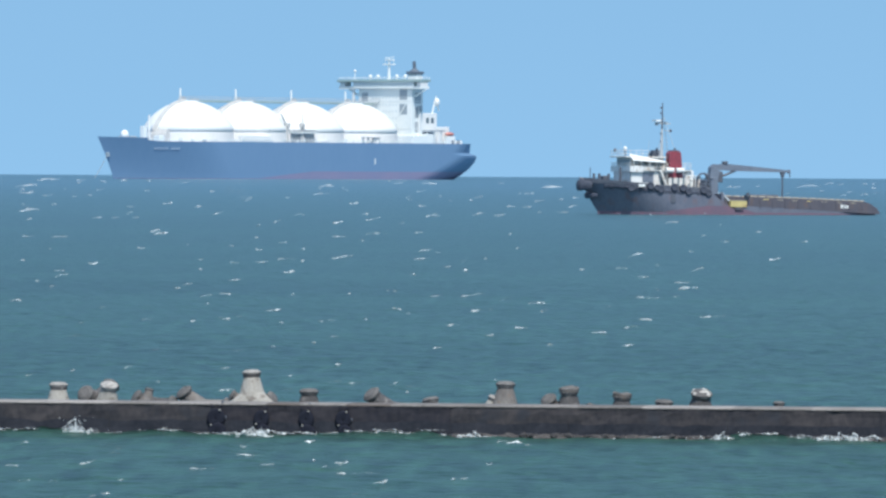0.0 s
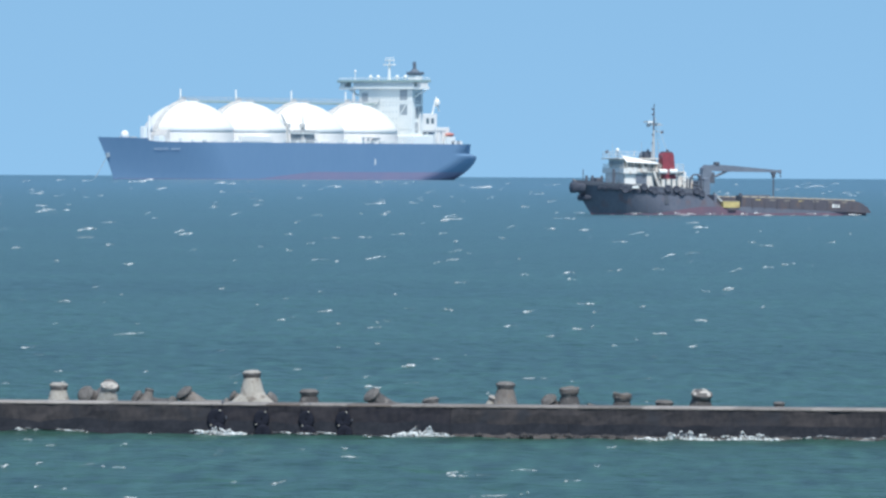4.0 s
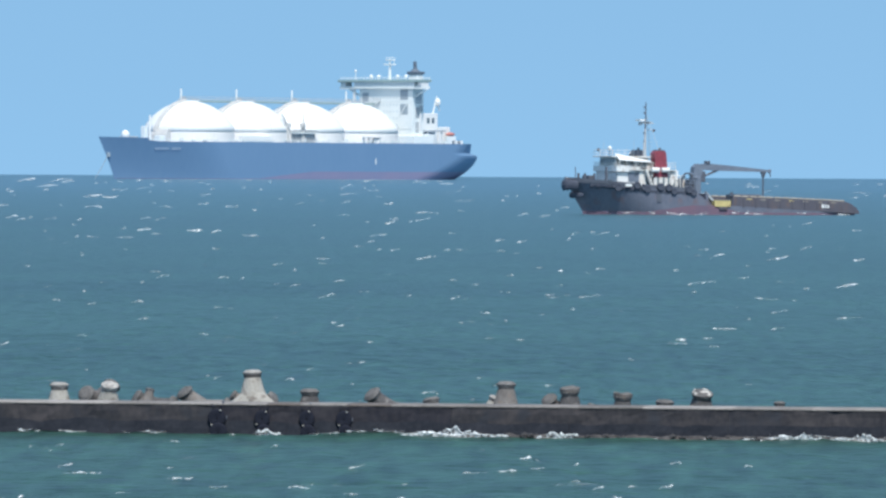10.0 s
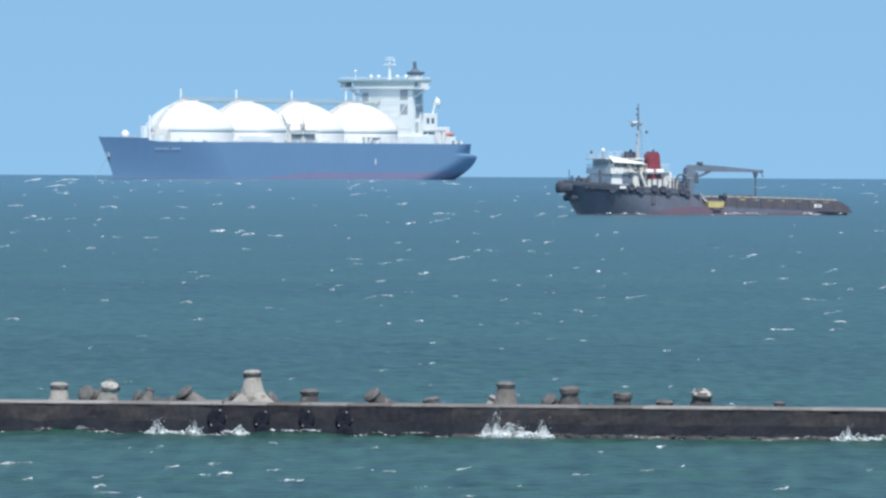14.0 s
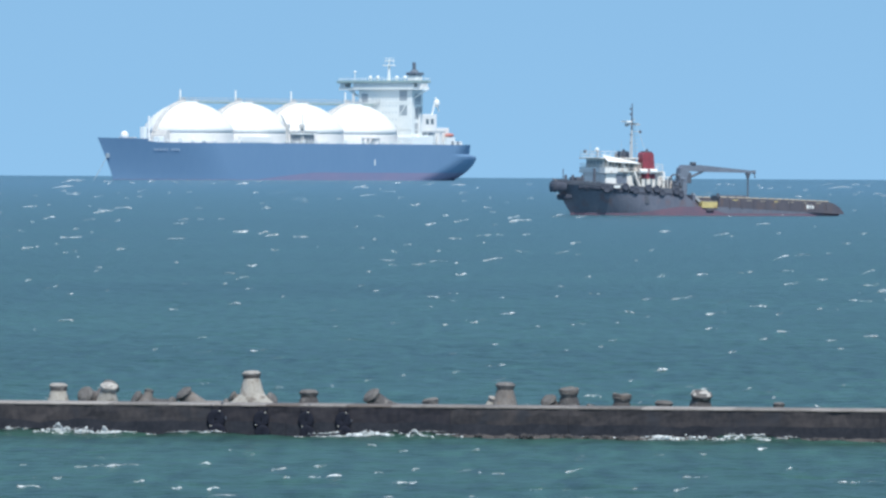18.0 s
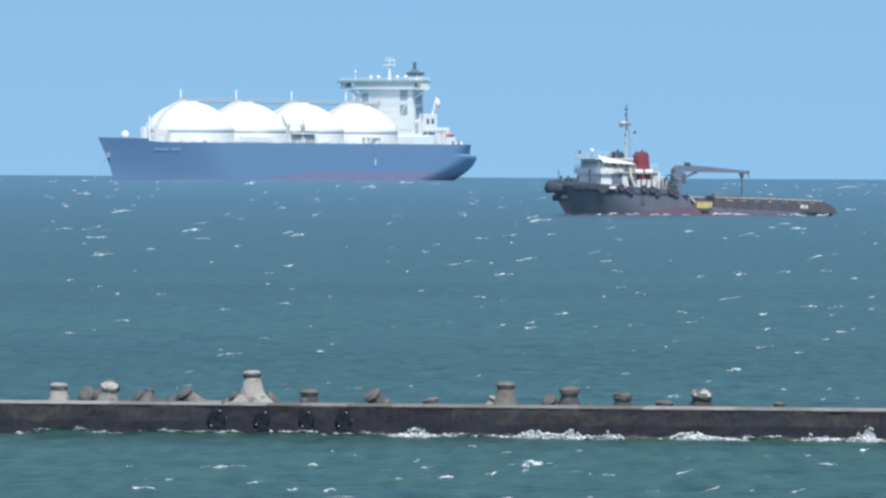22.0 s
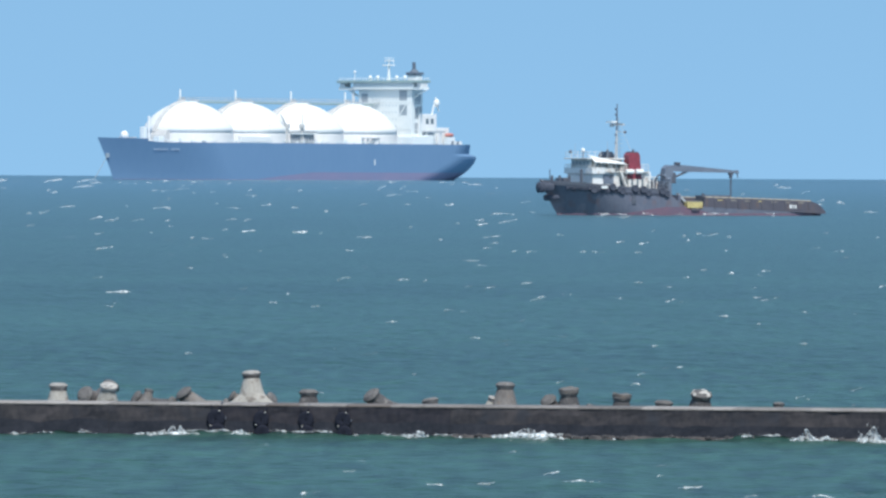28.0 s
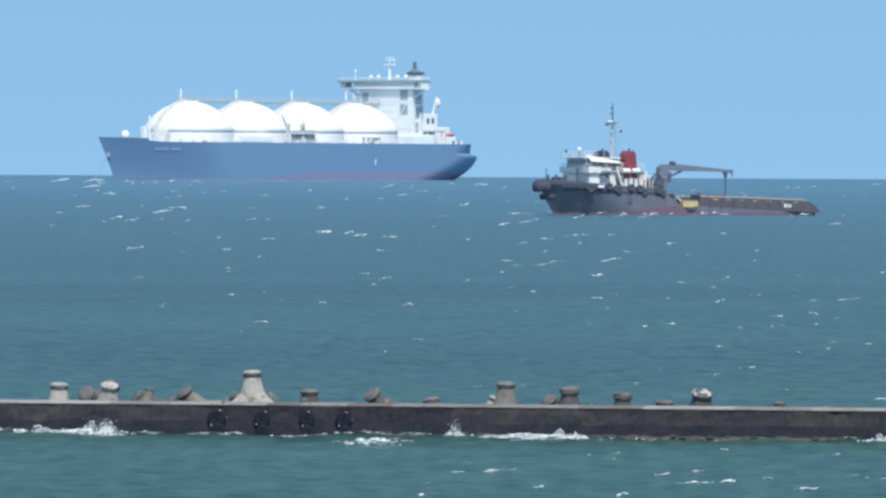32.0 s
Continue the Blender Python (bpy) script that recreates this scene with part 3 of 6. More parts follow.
tyre, lower = build_tyre(), build_tyre(False)
lower["label"] = "wet black tyre fender awash below another on the wall"
for k, px in enumerate((385, 466, 546, 612)):
    for low in (0, 1):
        m = WALL @ pose(along(px - 2 + 3 * low), -0.065 - 0.05 * low, 0.31 - 0.36 * low) @ pose(0, 0, 0, 0, 8 * math.sin(k * 2.1 + low), 0) @ Matrix.Diagonal((0.86, 0.86, 0.9, 1))
        if k:
            copy_thing((tyre, lower)[low], m)
        else:
            (tyre, lower)[low].matrix_basis = m


# ---- the gas carrier at anchor ----
def build_carrier():
    ship = thing("gas_carrier", "navy-blue gas carrier with four white dome tanks lying at anchor", "ship")
    B = 23.0

    def stem(z):
        return 124.0 + 10.8 * (max(z, 0) / 19.5) ** 1.2 - (0.6 if z < 0 else 0)

    def stern(z):
        heights, ends = (-4.0, 0.0, 2.5, 5.5, 8.5, 11.5, 12.6, 13.4, 19.0), (-126, -134, -139.5, -144.5, -147.6, -148.8, -147.6, -142.0, -140.8)
        return float(np.interp(z, heights, ends))

    def half(u, z):
        x = stern(z) + (stem(z) - stern(z)) * u
        f = max(0.0, min(1.0, z / 20.0))
        ent = 64.0 - 4.0 * f
        s = max(0.0, (stem(z) - x) / ent)
        bow = 1 - (1 - min(1, s)) ** (1.50 + 0.16 * f)
        run = 52.0 - 36.0 * f
        r = max(0.0, (x - stern(z)) / run)
        aft = (0.42 + 0.25 * f) + (0.58 - 0.25 * f) * (1 - (1 - min(1, r)) ** 2.2)
        return max(0.05, B * min(bow, aft))

    def deck(u):
        x = -142 + 276.5 * u
        return 18.4 + (0.9 if x > 112 else 0.9 * max(0, (x - 108) / 4) if x > 108 else 0) + (0.3 * (u - 0.9) / 0.1 if u > 0.9 else 0)

    def waterpaint(u):
        return 3.9 - 3.6 * min(1.0, max(0.0, (u - 0.52) / 0.16))

    part("hull", hull_shell(stern, stem, half, waterpaint, deck, 90, 12, True), HAZEDNAVY, ship, "navy-blue steel hull with haze painted into its colour")
    part("boot_topping", hull_shell(stern, stem, half, lambda u: -4.0, waterpaint, 90, 4), BOOT, ship, "red bottom paint with haze in its colour")
    # writing on the bow and marks on the side, as bars
    for k in range(11):
        if k == 6:
            continue
        x = 107.5 - k * 1.25
        s = half((x - stern(15.0)) / (stem(15.0) - stern(15.0)), 15.0)
        part("name_bar", box(x - 0.4, x + 0.4, s - 0.6, s + 0.16, 14.4, 15.6), FAINT, ship, "pale lettering bar")
    part("draught_mark", box(-52.9, -52.1, 22.8, 23.06, 7.6, 10.6), WHITE, ship, "white load mark")
    # anchor chain
    bm = bmesh.new()
    for k in range(40):
        a = k / 39
        p = Vector((129.0 + 10.5 * a ** 1.15, 0.6, 12.0 - 12.8 * a))
        bmesh.ops.create_cube(bm, size=0.34, matrix=Matrix.Translation(p) @ pose(0, 0, 0, 45 * (k % 2), 0, 30))
    part("anchor_chain", bm, HAZEDGREY, ship)
    part("anchor", box(128.2, 129.9, 0.2, 1.5, 10.6, 12.8, 0.2), HAZEDGREY, ship)
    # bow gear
    part("bulwark", hull_shell(lambda z: 112.0, stem, lambda u, z: half((112 + (stem(z) - 112) * u - stern(z)) / (stem(z) - stern(z)), z), lambda u: 19.3 + 0.3 * u, lambda u: 20.2 + 0.4 * u, 24, 1), HAZEDNAVY, ship)
    part("windlass_house", ball(118.0, 2.2, 21.6, 2.1, 2.4), WHITE, ship, "white windlass cover")
    part("windlass", box(114, 116.5, -3, 7.0, 19.2, 20.9, 0.3), STEEL, ship)
    part("foremast", rod((97.0, 0.0, 18.4), (97.0, 0.0, 31.5), 0.7, 0.45), WHITE, ship, "white foremast before the first tank")
    part("ladder_tower", box(99.0, 101.6, -2.0, 0.6, 18.38, 26.0, 0.3), HOUSE, ship, "white ladder tower")
    part("winch", box(99, 103, 8, 12, 18.4, 21.4, 0.4), HOUSE, ship)
    # tanks
    for k in range(4):
        cx = (66.9, 24.0, -19.7, -63.2)[k]
        tank = part("tank_dome", lathe([(22.5, 23.0)] + [(25.9 * math.cos(radians(a)), 12.8 + 25.9 * math.sin(radians(a))) for a in range(30, 91, 3)], 72), WHITE, ship, "white spherical tank cover", smooth=True)
        tank.location.x = cx
        part("skirt", lathe([(22.6, 17.6), (22.6, 22.9), (22.4, 23.3)], 72), SKIRT, tank, "cream cylindrical skirt", smooth=False)
        # arched stair over the forward side
        bm = bmesh.new()
        pts = []
        for a in range(24, 86, 6):
            r, z = 25.9 * math.cos(radians(a)), 12.8 + 25.9 * math.sin(radians(a))
            pts.append(Vector((r * 0.997, r * -0.08, z)))
        last = None
        for p in pts:
            out = Vector((p.x, p.y, p.z - 12.8)).normalized()
            ring = [bm.verts.new(p + out * d + Vector((0, y, 0))) for d, y in ((-0.3, -1.1), (1.1, -1.1), (1.1, 1.1), (-0.3, 1.1))]
            if last:
                for j in range(4):
                    bm.faces.new((last[j], last[(j + 1) % 4], ring[(j + 1) % 4], ring[j]))
            else:
                bm.faces.new(ring)
            last = ring
        bm.faces.new(last)
        part("stair", bm, STAIRS, tank, "pale grey arched stairway")
        part("stair_tower", prism([(21.4, 17.7), (26.2, 17.7), (25.3, 22.0), (23.7, 24.5), (22.0, 24.5)], -3.0, 6.5), STAIRS, tank, "pale grey stair tower")
        part("top_platform", box(-3.2, 3.2, -3.2, 3.2, 38.2, 39.0, 0.2), HOUSE, tank)
        part("tank_hatch", box(-6.2, -3.8, -2, 2, 37.6, 39.6, 0.2), HAZEDGREY, tank, "grey tank-top hatch")
        part("vent_mast", rod((-0.6, -6.0, 36), (-0.6, -6.0, 45.0), 0.55, 0.4), HOUSE, tank, "white vent mast")
        part("vent_head", box(-3.6, -1.0, -7.0, -5.0, 38.6, 41.2, 0.4), HAZEDGREY, tank)
        part("railing", railing([(-3.1, 3.1, 39.0), (3.1, 3.1, 39.0), (3.1, -3.1, 39.0)], 1.2, 0.10, 2, 2.0), STEEL, tank)
    # catwalk along the tank tops
    bm = bmesh.new()
    box(-92, 70, -5.2, -4.2, 39.6, 39.9, bm=bm)
    box(-92, 70, -3.4, -3.2, 40.9, 41.1, bm=bm)
    for k in range(54):
        x = -91 + k * 3.0
        rod((x, -3.3, 39.5), (x + 1.5, -3.3, 41.0), 0.09, sides=4, bm=bm)
        rod((x + 1.5, -3.3, 41.0), (x + 3, -3.3, 39.5), 0.09, sides=4, bm=bm)
    part("catwalk", bm, STEEL, ship, "grey truss catwalk along the tank tops")
    bm = bmesh.new()
    for y, z in ((-6.5, 38.9), (-7.4, 39.0), (-8.2, 38.5)):
        rod((-92, y, z), (66, y, z), 0.22, sides=6, bm=bm)
    part("pipeline", bm, PALE, ship, "grey-green cargo pipes")
    # deck edge: walkways, rails, lockers
    part("deck_rail", railing([(-132, 16.5, 18.4), (-120, 20.5, 18.4), (-100, 22.6, 18.4), (75, 22.2, 18.4), (98, 17.0, 18.4), (112, 10.9, 18.4)], 1.3, 0.09, 2, 3.0), HOUSE, ship, "white deck railing")
    rng = random.Random(11)
    for k in range(24):
        x = 92 - k * 7.6 + rng.uniform(-2, 2)
        w, h = rng.uniform(0.7, 2.4), rng.uniform(0.9, 2.2)
        y = 20.6 - 0.22 * max(0.0, x - 72)
        part("deck_locker", box(x, x + w, y, y + 1.2, 18.38, 18.4 + h, 0.1), rng.choice((WHITE, HOUSE, STEEL, SKIRT)), ship)
    part("deck_store", box(26, 52, 20.0, 22.0, 18.38, 21.6, 0.2), WHITE, ship, "white deck store")
    for x in (-15.0, 29.0, -57.5):
        part("davit_post", rod((x, 21.2, 18.4), (x, 21.2, 27.5), 0.28, 0.15), DARK if x == 29 else STEEL, ship)
    part("davit_block", box(28.4, 29.6, 20.6, 21.8, 23.2, 25.0, 0.2), DARK, ship)
    # cargo manifold amidships
    for k in range(9):
        x = 11.0 - k * 2.1
        part("manifold_post", box(x, x + 0.7, 20.2, 21.4, 18.38, 22.9), STEEL, ship)
    part("manifold_deck", box(-7.5, 12.5, 19.6, 22.4, 22.9, 23.5, 0.1), HOUSE, ship, "manifold platform")
    part("manifold_pipe", rod((-6.5, 20.8, 24.3), (6, 20.8, 24.3), 0.55), STEEL, ship)
    part("manifold_rail", railing([(-7, 22.3, 23.5), (12, 22.3, 23.5)], 1.2, 0.09, 2, 2.0), STEEL, ship)
    for x, lean in ((15.0, 2.4), (3.5, -0.6)):
        crane = part("hose_crane", rod((x, 21, 18.4), (x + lean * 0.3, 21, 28), 1.0, 0.8), STAIRS, ship, "grey hose crane")
        part("jib", rod((x + lean * 0.3, 21, 27.0), (x + lean * 2.0, 20.5, 33.0), 0.6, 0.4), STAIRS, crane)
        part("cab", box(x - 0.8, x + 1.4, 20, 22.4, 26.0, 28.2, 0.2), STAIRS, crane)
        part("stay", rod((x - 1.5, 21, 24), (x + lean * 1.3, 21, 31), 0.25), STAIRS, crane)
    part("gangway", box(-66, -44, 20.8, 22.0, 21.0, 21.5), STEEL, ship, "stowed gangway")
    for k in range(6):
        part("gangway_post", box(-66 + k * 4.2, -65.4 + k * 4.2, 21, 21.9, 18.4, 21.0), STEEL, ship)
    part("gangway_winch", box(-66.5, -62.5, 20.4, 22.2, 21.5, 24.4, 0.2), DARK, ship)
    # deck house
    part("house_tower", box(-98, -89, -17.5, 17.5, 18.38, 46.6, 0.2), HOUSE, ship, "white accommodation tower")
    part("lower_house", box(-104, -87.5, -21, 20.0, 18.38, 22.5, 0.2), HOUSE, ship)
    part("bridge", box(-97.5, -87.2, -20, 20, 46.6, 50.2, 0.2), HOUSE, ship, "white navigating bridge")
    part("bridge_wing", box(-95.0, -87.5, -29.6, -20, 46.4, 47.8, 0.15), HOUSE, ship)
    part("bridge_wing", box(-94.0, -87.5, 20, 25.0, 46.4, 47.8, 0.15), HOUSE, ship)
    part("wing_cab", box(-93, -87.4, 22.0, 24.9, 47.8, 50.0, 0.15), WHITE, ship)
    part("wing_cab", box(-93, -88, -29.4, -26.0, 47.8, 50.0, 0.15), HOUSE, ship)
    part("bridge_roof", box(-95.0, -86.2, -30.0, 25.2, 50.0, 51.3, 0.15), PALE, ship, "grey-green bridge roof edge")
    for k in range(16):
        y = -18.8 + k * 2.4
        part("bridge_window", box(-87.22, -87.12, y, y + 1.9, 48.2, 49.6), PORTS, ship)
    part("wing_post", box(-89.2, -88.2, -21.4, -20.2, 18.38, 46.4, 0.1), WHITE, ship, "white post under the bridge wing")
    for sgn in (1, -1):
        part("wing_brace", rod((-91, sgn * 17.4, 42.2), (-91, sgn * 25.5, 46.4), 0.4), HOUSE, ship)
    # recesses and windows on the tower's front; painted shade panels on its side
    for y0, y1, z0, z1 in ((9.5, 14.4, 41.0, 46.2), (9.5, 14.4, 33.4, 38.8), (-15.5, -11.5, 40.2, 44.6)):
        fr = part("louvre", box(-88.98, -88.9, y0, y1, z0, z1), HAZEDGREY, ship, "dark louvred recess")
        for k in range(4):
            z = z0 + (k + 0.5) * (z1 - z0) / 4
            part("slat", box(-88.9, -88.75, y0, y1, z - 0.18, z + 0.18), STEEL, fr)
    part("diagonal_stair", rod((-88.7, 14.2, 39.0), (-88.7, 9.8, 33.2), 0.35), HOUSE, ship)
    for zz in (26.0, 29.5, 33.0, 36.5, 40.0, 43.5):
        if zz in (26.0, 40.0):
            part("deck_edge", box(-98.1, -88.85, -17.6, 17.6, zz, zz + 0.25), HOUSE, ship)
        for k in range(8):
            y = -8.6 + k * 2.2
            if zz < 42:
                part("window", box(-88.99, -88.9, y, y + 0.9, zz + 1.4, zz + 2.4), PORTS, ship)
    # flat grey panels put the side's shade into colour
    for k in range(3):
        part("shade_panel", box(-96.5, -91.5, 17.5, 17.58, 24 + k * 7.5, 29.5 + k * 7.5), STEEL, ship, "grey panel painted as shade on the tower side")
    part("side_ladder", box(-95.4, -94.2, 17.4, 18.6, 18.4, 37.5), WHITE, ship, "white ladder trunk")
    part("ladder_head", box(-95.8, -94.0, 18.0, 19.0, 35, 38.0), STEEL, ship)
    # on the bridge roof
    part("radar_mast", rod((-92, 0, 51), (-92, 0, 62.2), 0.9, 0.35), HOUSE, ship, "white radar mast")
    part("radar_scanner", box(-93, -91, -3.4, 3.4, 58.8, 59.4), HOUSE, ship)
    part("radar_scanner", box(-92.8, -91.2, -2.2, 3.0, 61.2, 61.8), HOUSE, ship)
    part("mast_stay", railing([(-92, -2.5, 58.8), (-92, 3, 58.8)], 4.0, 0.12, 1, 2.5), HOUSE, ship)
    for y in (-11.5, -6.5, 6.0, 11.5):
        pole = part("antenna_base", rod((-91, y, 51), (-91, y, 52.4), 0.35), HOUSE, ship)
        part("antenna_dome", ball(-91, y, 52.9, 1.0), WHITE, pole, "white antenna dome")
    part("light_pole", rod((-90, -21, 51), (-90, -21, 55.6), 0.2), HOUSE, ship)
    part("pole_lamp", ball(-90, -21, 55.8, 0.7), WHITE, ship)
    part("roof_rail", railing([(-87, -29, 51.3), (-87, 24.6, 51.3), (-94.5, 24.6, 51.3)], 1.2, 0.08, 2, 2.0), HOUSE, ship)
    # funnel
    fun = part("funnel_casing", box(-116.2, -110.6, -2.7, 2.7, 18.38, 54.4, 0.5), HOUSE, ship, "white funnel casing")
    part("funnel_rim", box(-116.8, -110.0, -3.3, 3.3, 54.4, 55.8, 0.3), SOOT, fun, "black funnel rim")
    part("funnel_pipe", rod((-113.4, -0.4, 55.6), (-113.1, -0.4, 61.0), 1.0, 0.85), SOOT, fun, "black exhaust pipe")
    part("funnel_cone", rod((-113.4, -0.4, 55.7), (-113.4, -0.4, 57.4), 2.7, 1.0), SOOT, fun)
    # after houses
    aft = part("engine_house", box(-124, -112, -10, 6.2, 18.38, 34.2, 0.3), WHITE, ship, "white after house")
    for k in range(2):
        part("port_window", box(-117.2 - 4.0 * k, -115.0 - 4.0 * k, 6.2, 6.28, 29.0, 31.8), GLASS, aft)
    part("after_house", box(-133.5, -124, -12, 6.8, 18.38, 27.2, 0.3), WHITE, ship, "white low after house")
    part("mid_deck", box(-121, -100, 6.2, 14.0, 24.6, 25.4), STEEL, ship, "grey boat deck")
    for x in (-119, -113, -107, -101.5):
        part("deck_pillar", box(x, x + 0.6, 13.0, 13.6, 18.38, 24.6), HOUSE, ship)
    part("provision_store", box(-108, -100.5, 4, 16.5, 18.38, 23.2, 0.2), HOUSE, ship)
    part("boat_rail", railing([(-100, 14, 25.4), (-121, 14, 25.4)], 1.2, 0.09, 2, 2.0), HOUSE, ship)
    part("stores_crane", rod((-122, 4.5, 34), (-124, 5.5, 43.0), 0.5, 0.35), HOUSE, ship)
    part("satellite_dome", ball(-124.5, 5.6, 40.0, 1.6, 2.2), WHITE, ship, "white satellite dome")
    part("crane_jib", rod((-123.5, 5.5, 42.5), (-127, 5.0, 35.5), 0.35), HOUSE, ship)
    boat = part("lifeboat", ball(-131.0, 9.0, 23.4, 1.0, 1.1, seg=14), ORANGE, ship, "orange-red lifeboat", smooth=True)
    boat.scale = (1, 1, 1)
    for v in boat.data.vertices:
        v.co.x = -131.0 + (v.co.x + 131.0) * 3.4
        v.co.y = 9.0 + (v.co.y - 9.0) * 1.5
    part("boat_cradle", box(-134.4, -127.4, 8.0, 10.0, 18.38, 22.4), HOUSE, ship)
    for k in range(4):
        part("bollard", rod((-133 + 2.2 * k, 14.8, 18.4), (-133 + 2.2 * k, 14.8, 20.2), 0.7), (WHITE, DARK)[k % 2], ship)
    part("stern_winch", box(-139, -135, -6, 6, 18.4, 20.4, 0.3), STEEL, ship)
    return ship


carrier = build_carrier()
carrier.matrix_world = pose(-85.4, 3785.0, 0.0, 0, 0, 180 + 51.5)


# ---- the work boat ----
def build_boat():
    boat = thing("supply_tug", "black-hulled supply tug with white bridge, red funnels and deck crane", "boat")
    HB = 5.6

    def stem(z):
        return 20.3 + 2.9 * (max(0.0, z) / 4.8) ** 0.9

    def stern(z):
        return -21.6 - 0.4 * min(1.0, max(0.0, z) / 1.4)

    def half(u, z):
        x = stern(z) + (stem(z) - stern(z)) * u
        f = max(0.0, min(1.0, z / 4.5))
        s = max(0.0, (stem(z) - x) / (12.5 - 3.0 * f))
        bow = 1 - (1 - min(1, s)) ** (2.1 + 0.4 * f)
        r = max(0.0, (x - stern(z)) / 6.0)
        return max(0.04, HB * min(bow, 0.86 + 0.14 * min(1, r)))

    def at_u(x):
        return (x + 23.0) / 46.0

    def deck(u):
        x = -23 + 46 * u
        if x < 2.6:
            return 1.15
        if x < 4.8:
            return 1.15 + 2.1 * (x - 2.6) / 2.2
        return 3.25 + 1.2 * ((x - 4.8) / 18.2) ** 1.5

    def paint(u):
        x = -23 + 46 * u
        return 0.2 + 0.95 * min(1.0, max(0.0, (x + 2.0) / 4.0)) - 1.0 * min(1.0, max(0.0, (x - 6.0) / 8.0))

    part("hull", hull_shell(stern, stem, half, paint, deck, 90, 8, True), TUGHULL, boat, "scuffed black steel hull, its colour lifted by painted haze")
    part("boot_topping", hull_shell(stern, stem, half, lambda u: -2.5, paint, 90, 4), TUGRED, boat, "dull red boot topping")
    # bulwarks: forecastle and after deck
    fore = hull_shell(lambda z: 4.9, stem, lambda u, z: half(at_u(4.9 + (stem(z) - 4.9) * u), z), lambda u: deck(at_u(4.9 + 18 * u)) + 0.003, lambda u: deck(at_u(4.9 + 18 * u)) + 0.5 + 0.2 * u, 40, 2)
    part("bow_bulwark", fore, DARK, boat, "dark scuffed bow bulwark")
    for sgn in (1, -1):
        outline = [(-22.0, 0.15), (-22.0, 0.45), (-21.4, 1.05), (-20.6, 1.65), (-19.6, 1.96), (-12.0, 2.24), (-2.0, 2.52), (-1.4, 2.52), (-1.1, 1.15)]
        y = sgn * 5.45
        part("after_bulwark", prism(outline, y - 0.12, y + 0.16), RUSTY, boat, "rust-streaked after bulwark")
        capbm = bmesh.new()
        for (xa, za), (xb, zb) in zip(((-19.6, 2.00), (-12.0, 2.28)), ((-12.0, 2.28), (-1.4, 2.56))):
            n = 8
            for k in range(n):
                t0, t1 = k / n + 0.01, (k + 1) / n - 0.01
                p, q = Vector((xa + (xb - xa) * t0, y, za + (zb - za) * t0)), Vector((xa + (xb - xa) * t1, y, za + (zb - za) * t1))
                rod(p, q, 0.16, sides=4, bm=capbm)
        part("cap_rail", capbm, TIMBER, boat, "bleached timber cap rail")
        for k in range(9):
            x = -3.2 - k * 2.0
            zt = 2.47 + (x + 2.0) * 0.029
            part("bulwark_stay", box(x, x + 0.22, y + sgn * 0.17 - 0.06, y + sgn * 0.17 + 0.06, 0.9, zt - 0.15), RUSTY, boat)
        for k in range(7):
            x = -4.4 - k * 2.3
            zt = 2.47 + (x + 2.0) * 0.029
            part("freeing_port", box(x, x + 0.9, y + sgn * 0.161, y + sgn * 0.175, zt - 0.30, zt - 0.16), YELLOW if k in (0, 3) else TIMBER, boat)
    part("deck_planking", box(-21.4, 2.4, -5.2, 5.2, 1.153, 1.25), BOATDECK, boat)
    part("transom_sill", box(-22.05, -21.6, -4.6, 4.6, 0.2, 1.1, 0.1), RUSTY, boat)
    part("stern_roller", rod((-21.9, -3.2, 0.9), (-21.9, 3.2, 0.9), 0.38), DARK, boat)
    # writing at the stern and on the bow, as bars
    for k, (x, w) in enumerate(((-15.8, 0.38), (-16.35, 0.2), (-16.7, 0.5))):
        part("name_bar", box(x - w, x, 5.62, 5.66, 0.98, 1.52 - 0.05 * k), WHITE, boat, "white lettering bar")
    for x, w in ((16.0, 1.0), (14.3, 1.4)):
        s = half(at_u(x - 0.7), 4.2)
        part("name_bar", box(x - w, x, s + 0.1, s + 0.24, 3.82, 4.2), WHITE, boat, "white lettering bar")
    part("anchor", box(10.2, 10.9, 5.5, 5.70, 1.5, 2.3, 0.08), DARK, boat)
    part("hawse_plate", box(10.3, 10.9, 5.5, 5.66, 2.3, 2.8, 0.05), DARK, boat)
    # tyres and rubber along the side
    rng = random.Random(4)
    for sgn in (1, -1):
        bm, last = bmesh.new(), None
        for k in range(64):
            x = 20.4 - k * 0.25
            low = deck(at_u(x)) - 0.62 + rng.uniform(-0.14, 0.14)
            top = deck(at_u(x)) - 0.05 + rng.uniform(-0.08, 0.08)
            out = 0.05 + rng.uniform(0, 0.05)
            y = [half(at_u(x), z) for z in (low, top)]
            ring = [bm.verts.new((x, sgn * yy, z)) for yy, z in ((y[0] - 0.1, low), (y[0] + out, low + 0.12), (y[1] + out, top - 0.12), (y[1] - 0.1, top))]
            if last:
                for i in range(4):
                    bm.faces.new((last[i], last[(i + 1) % 4], ring[(i + 1) % 4], ring[i]))
            else:
                bm.faces.new(ring)
            last = ring
        bm.faces.new(last)
        part("fender_belt", bm, RUBBER, boat, "battered black rubber fender belt")

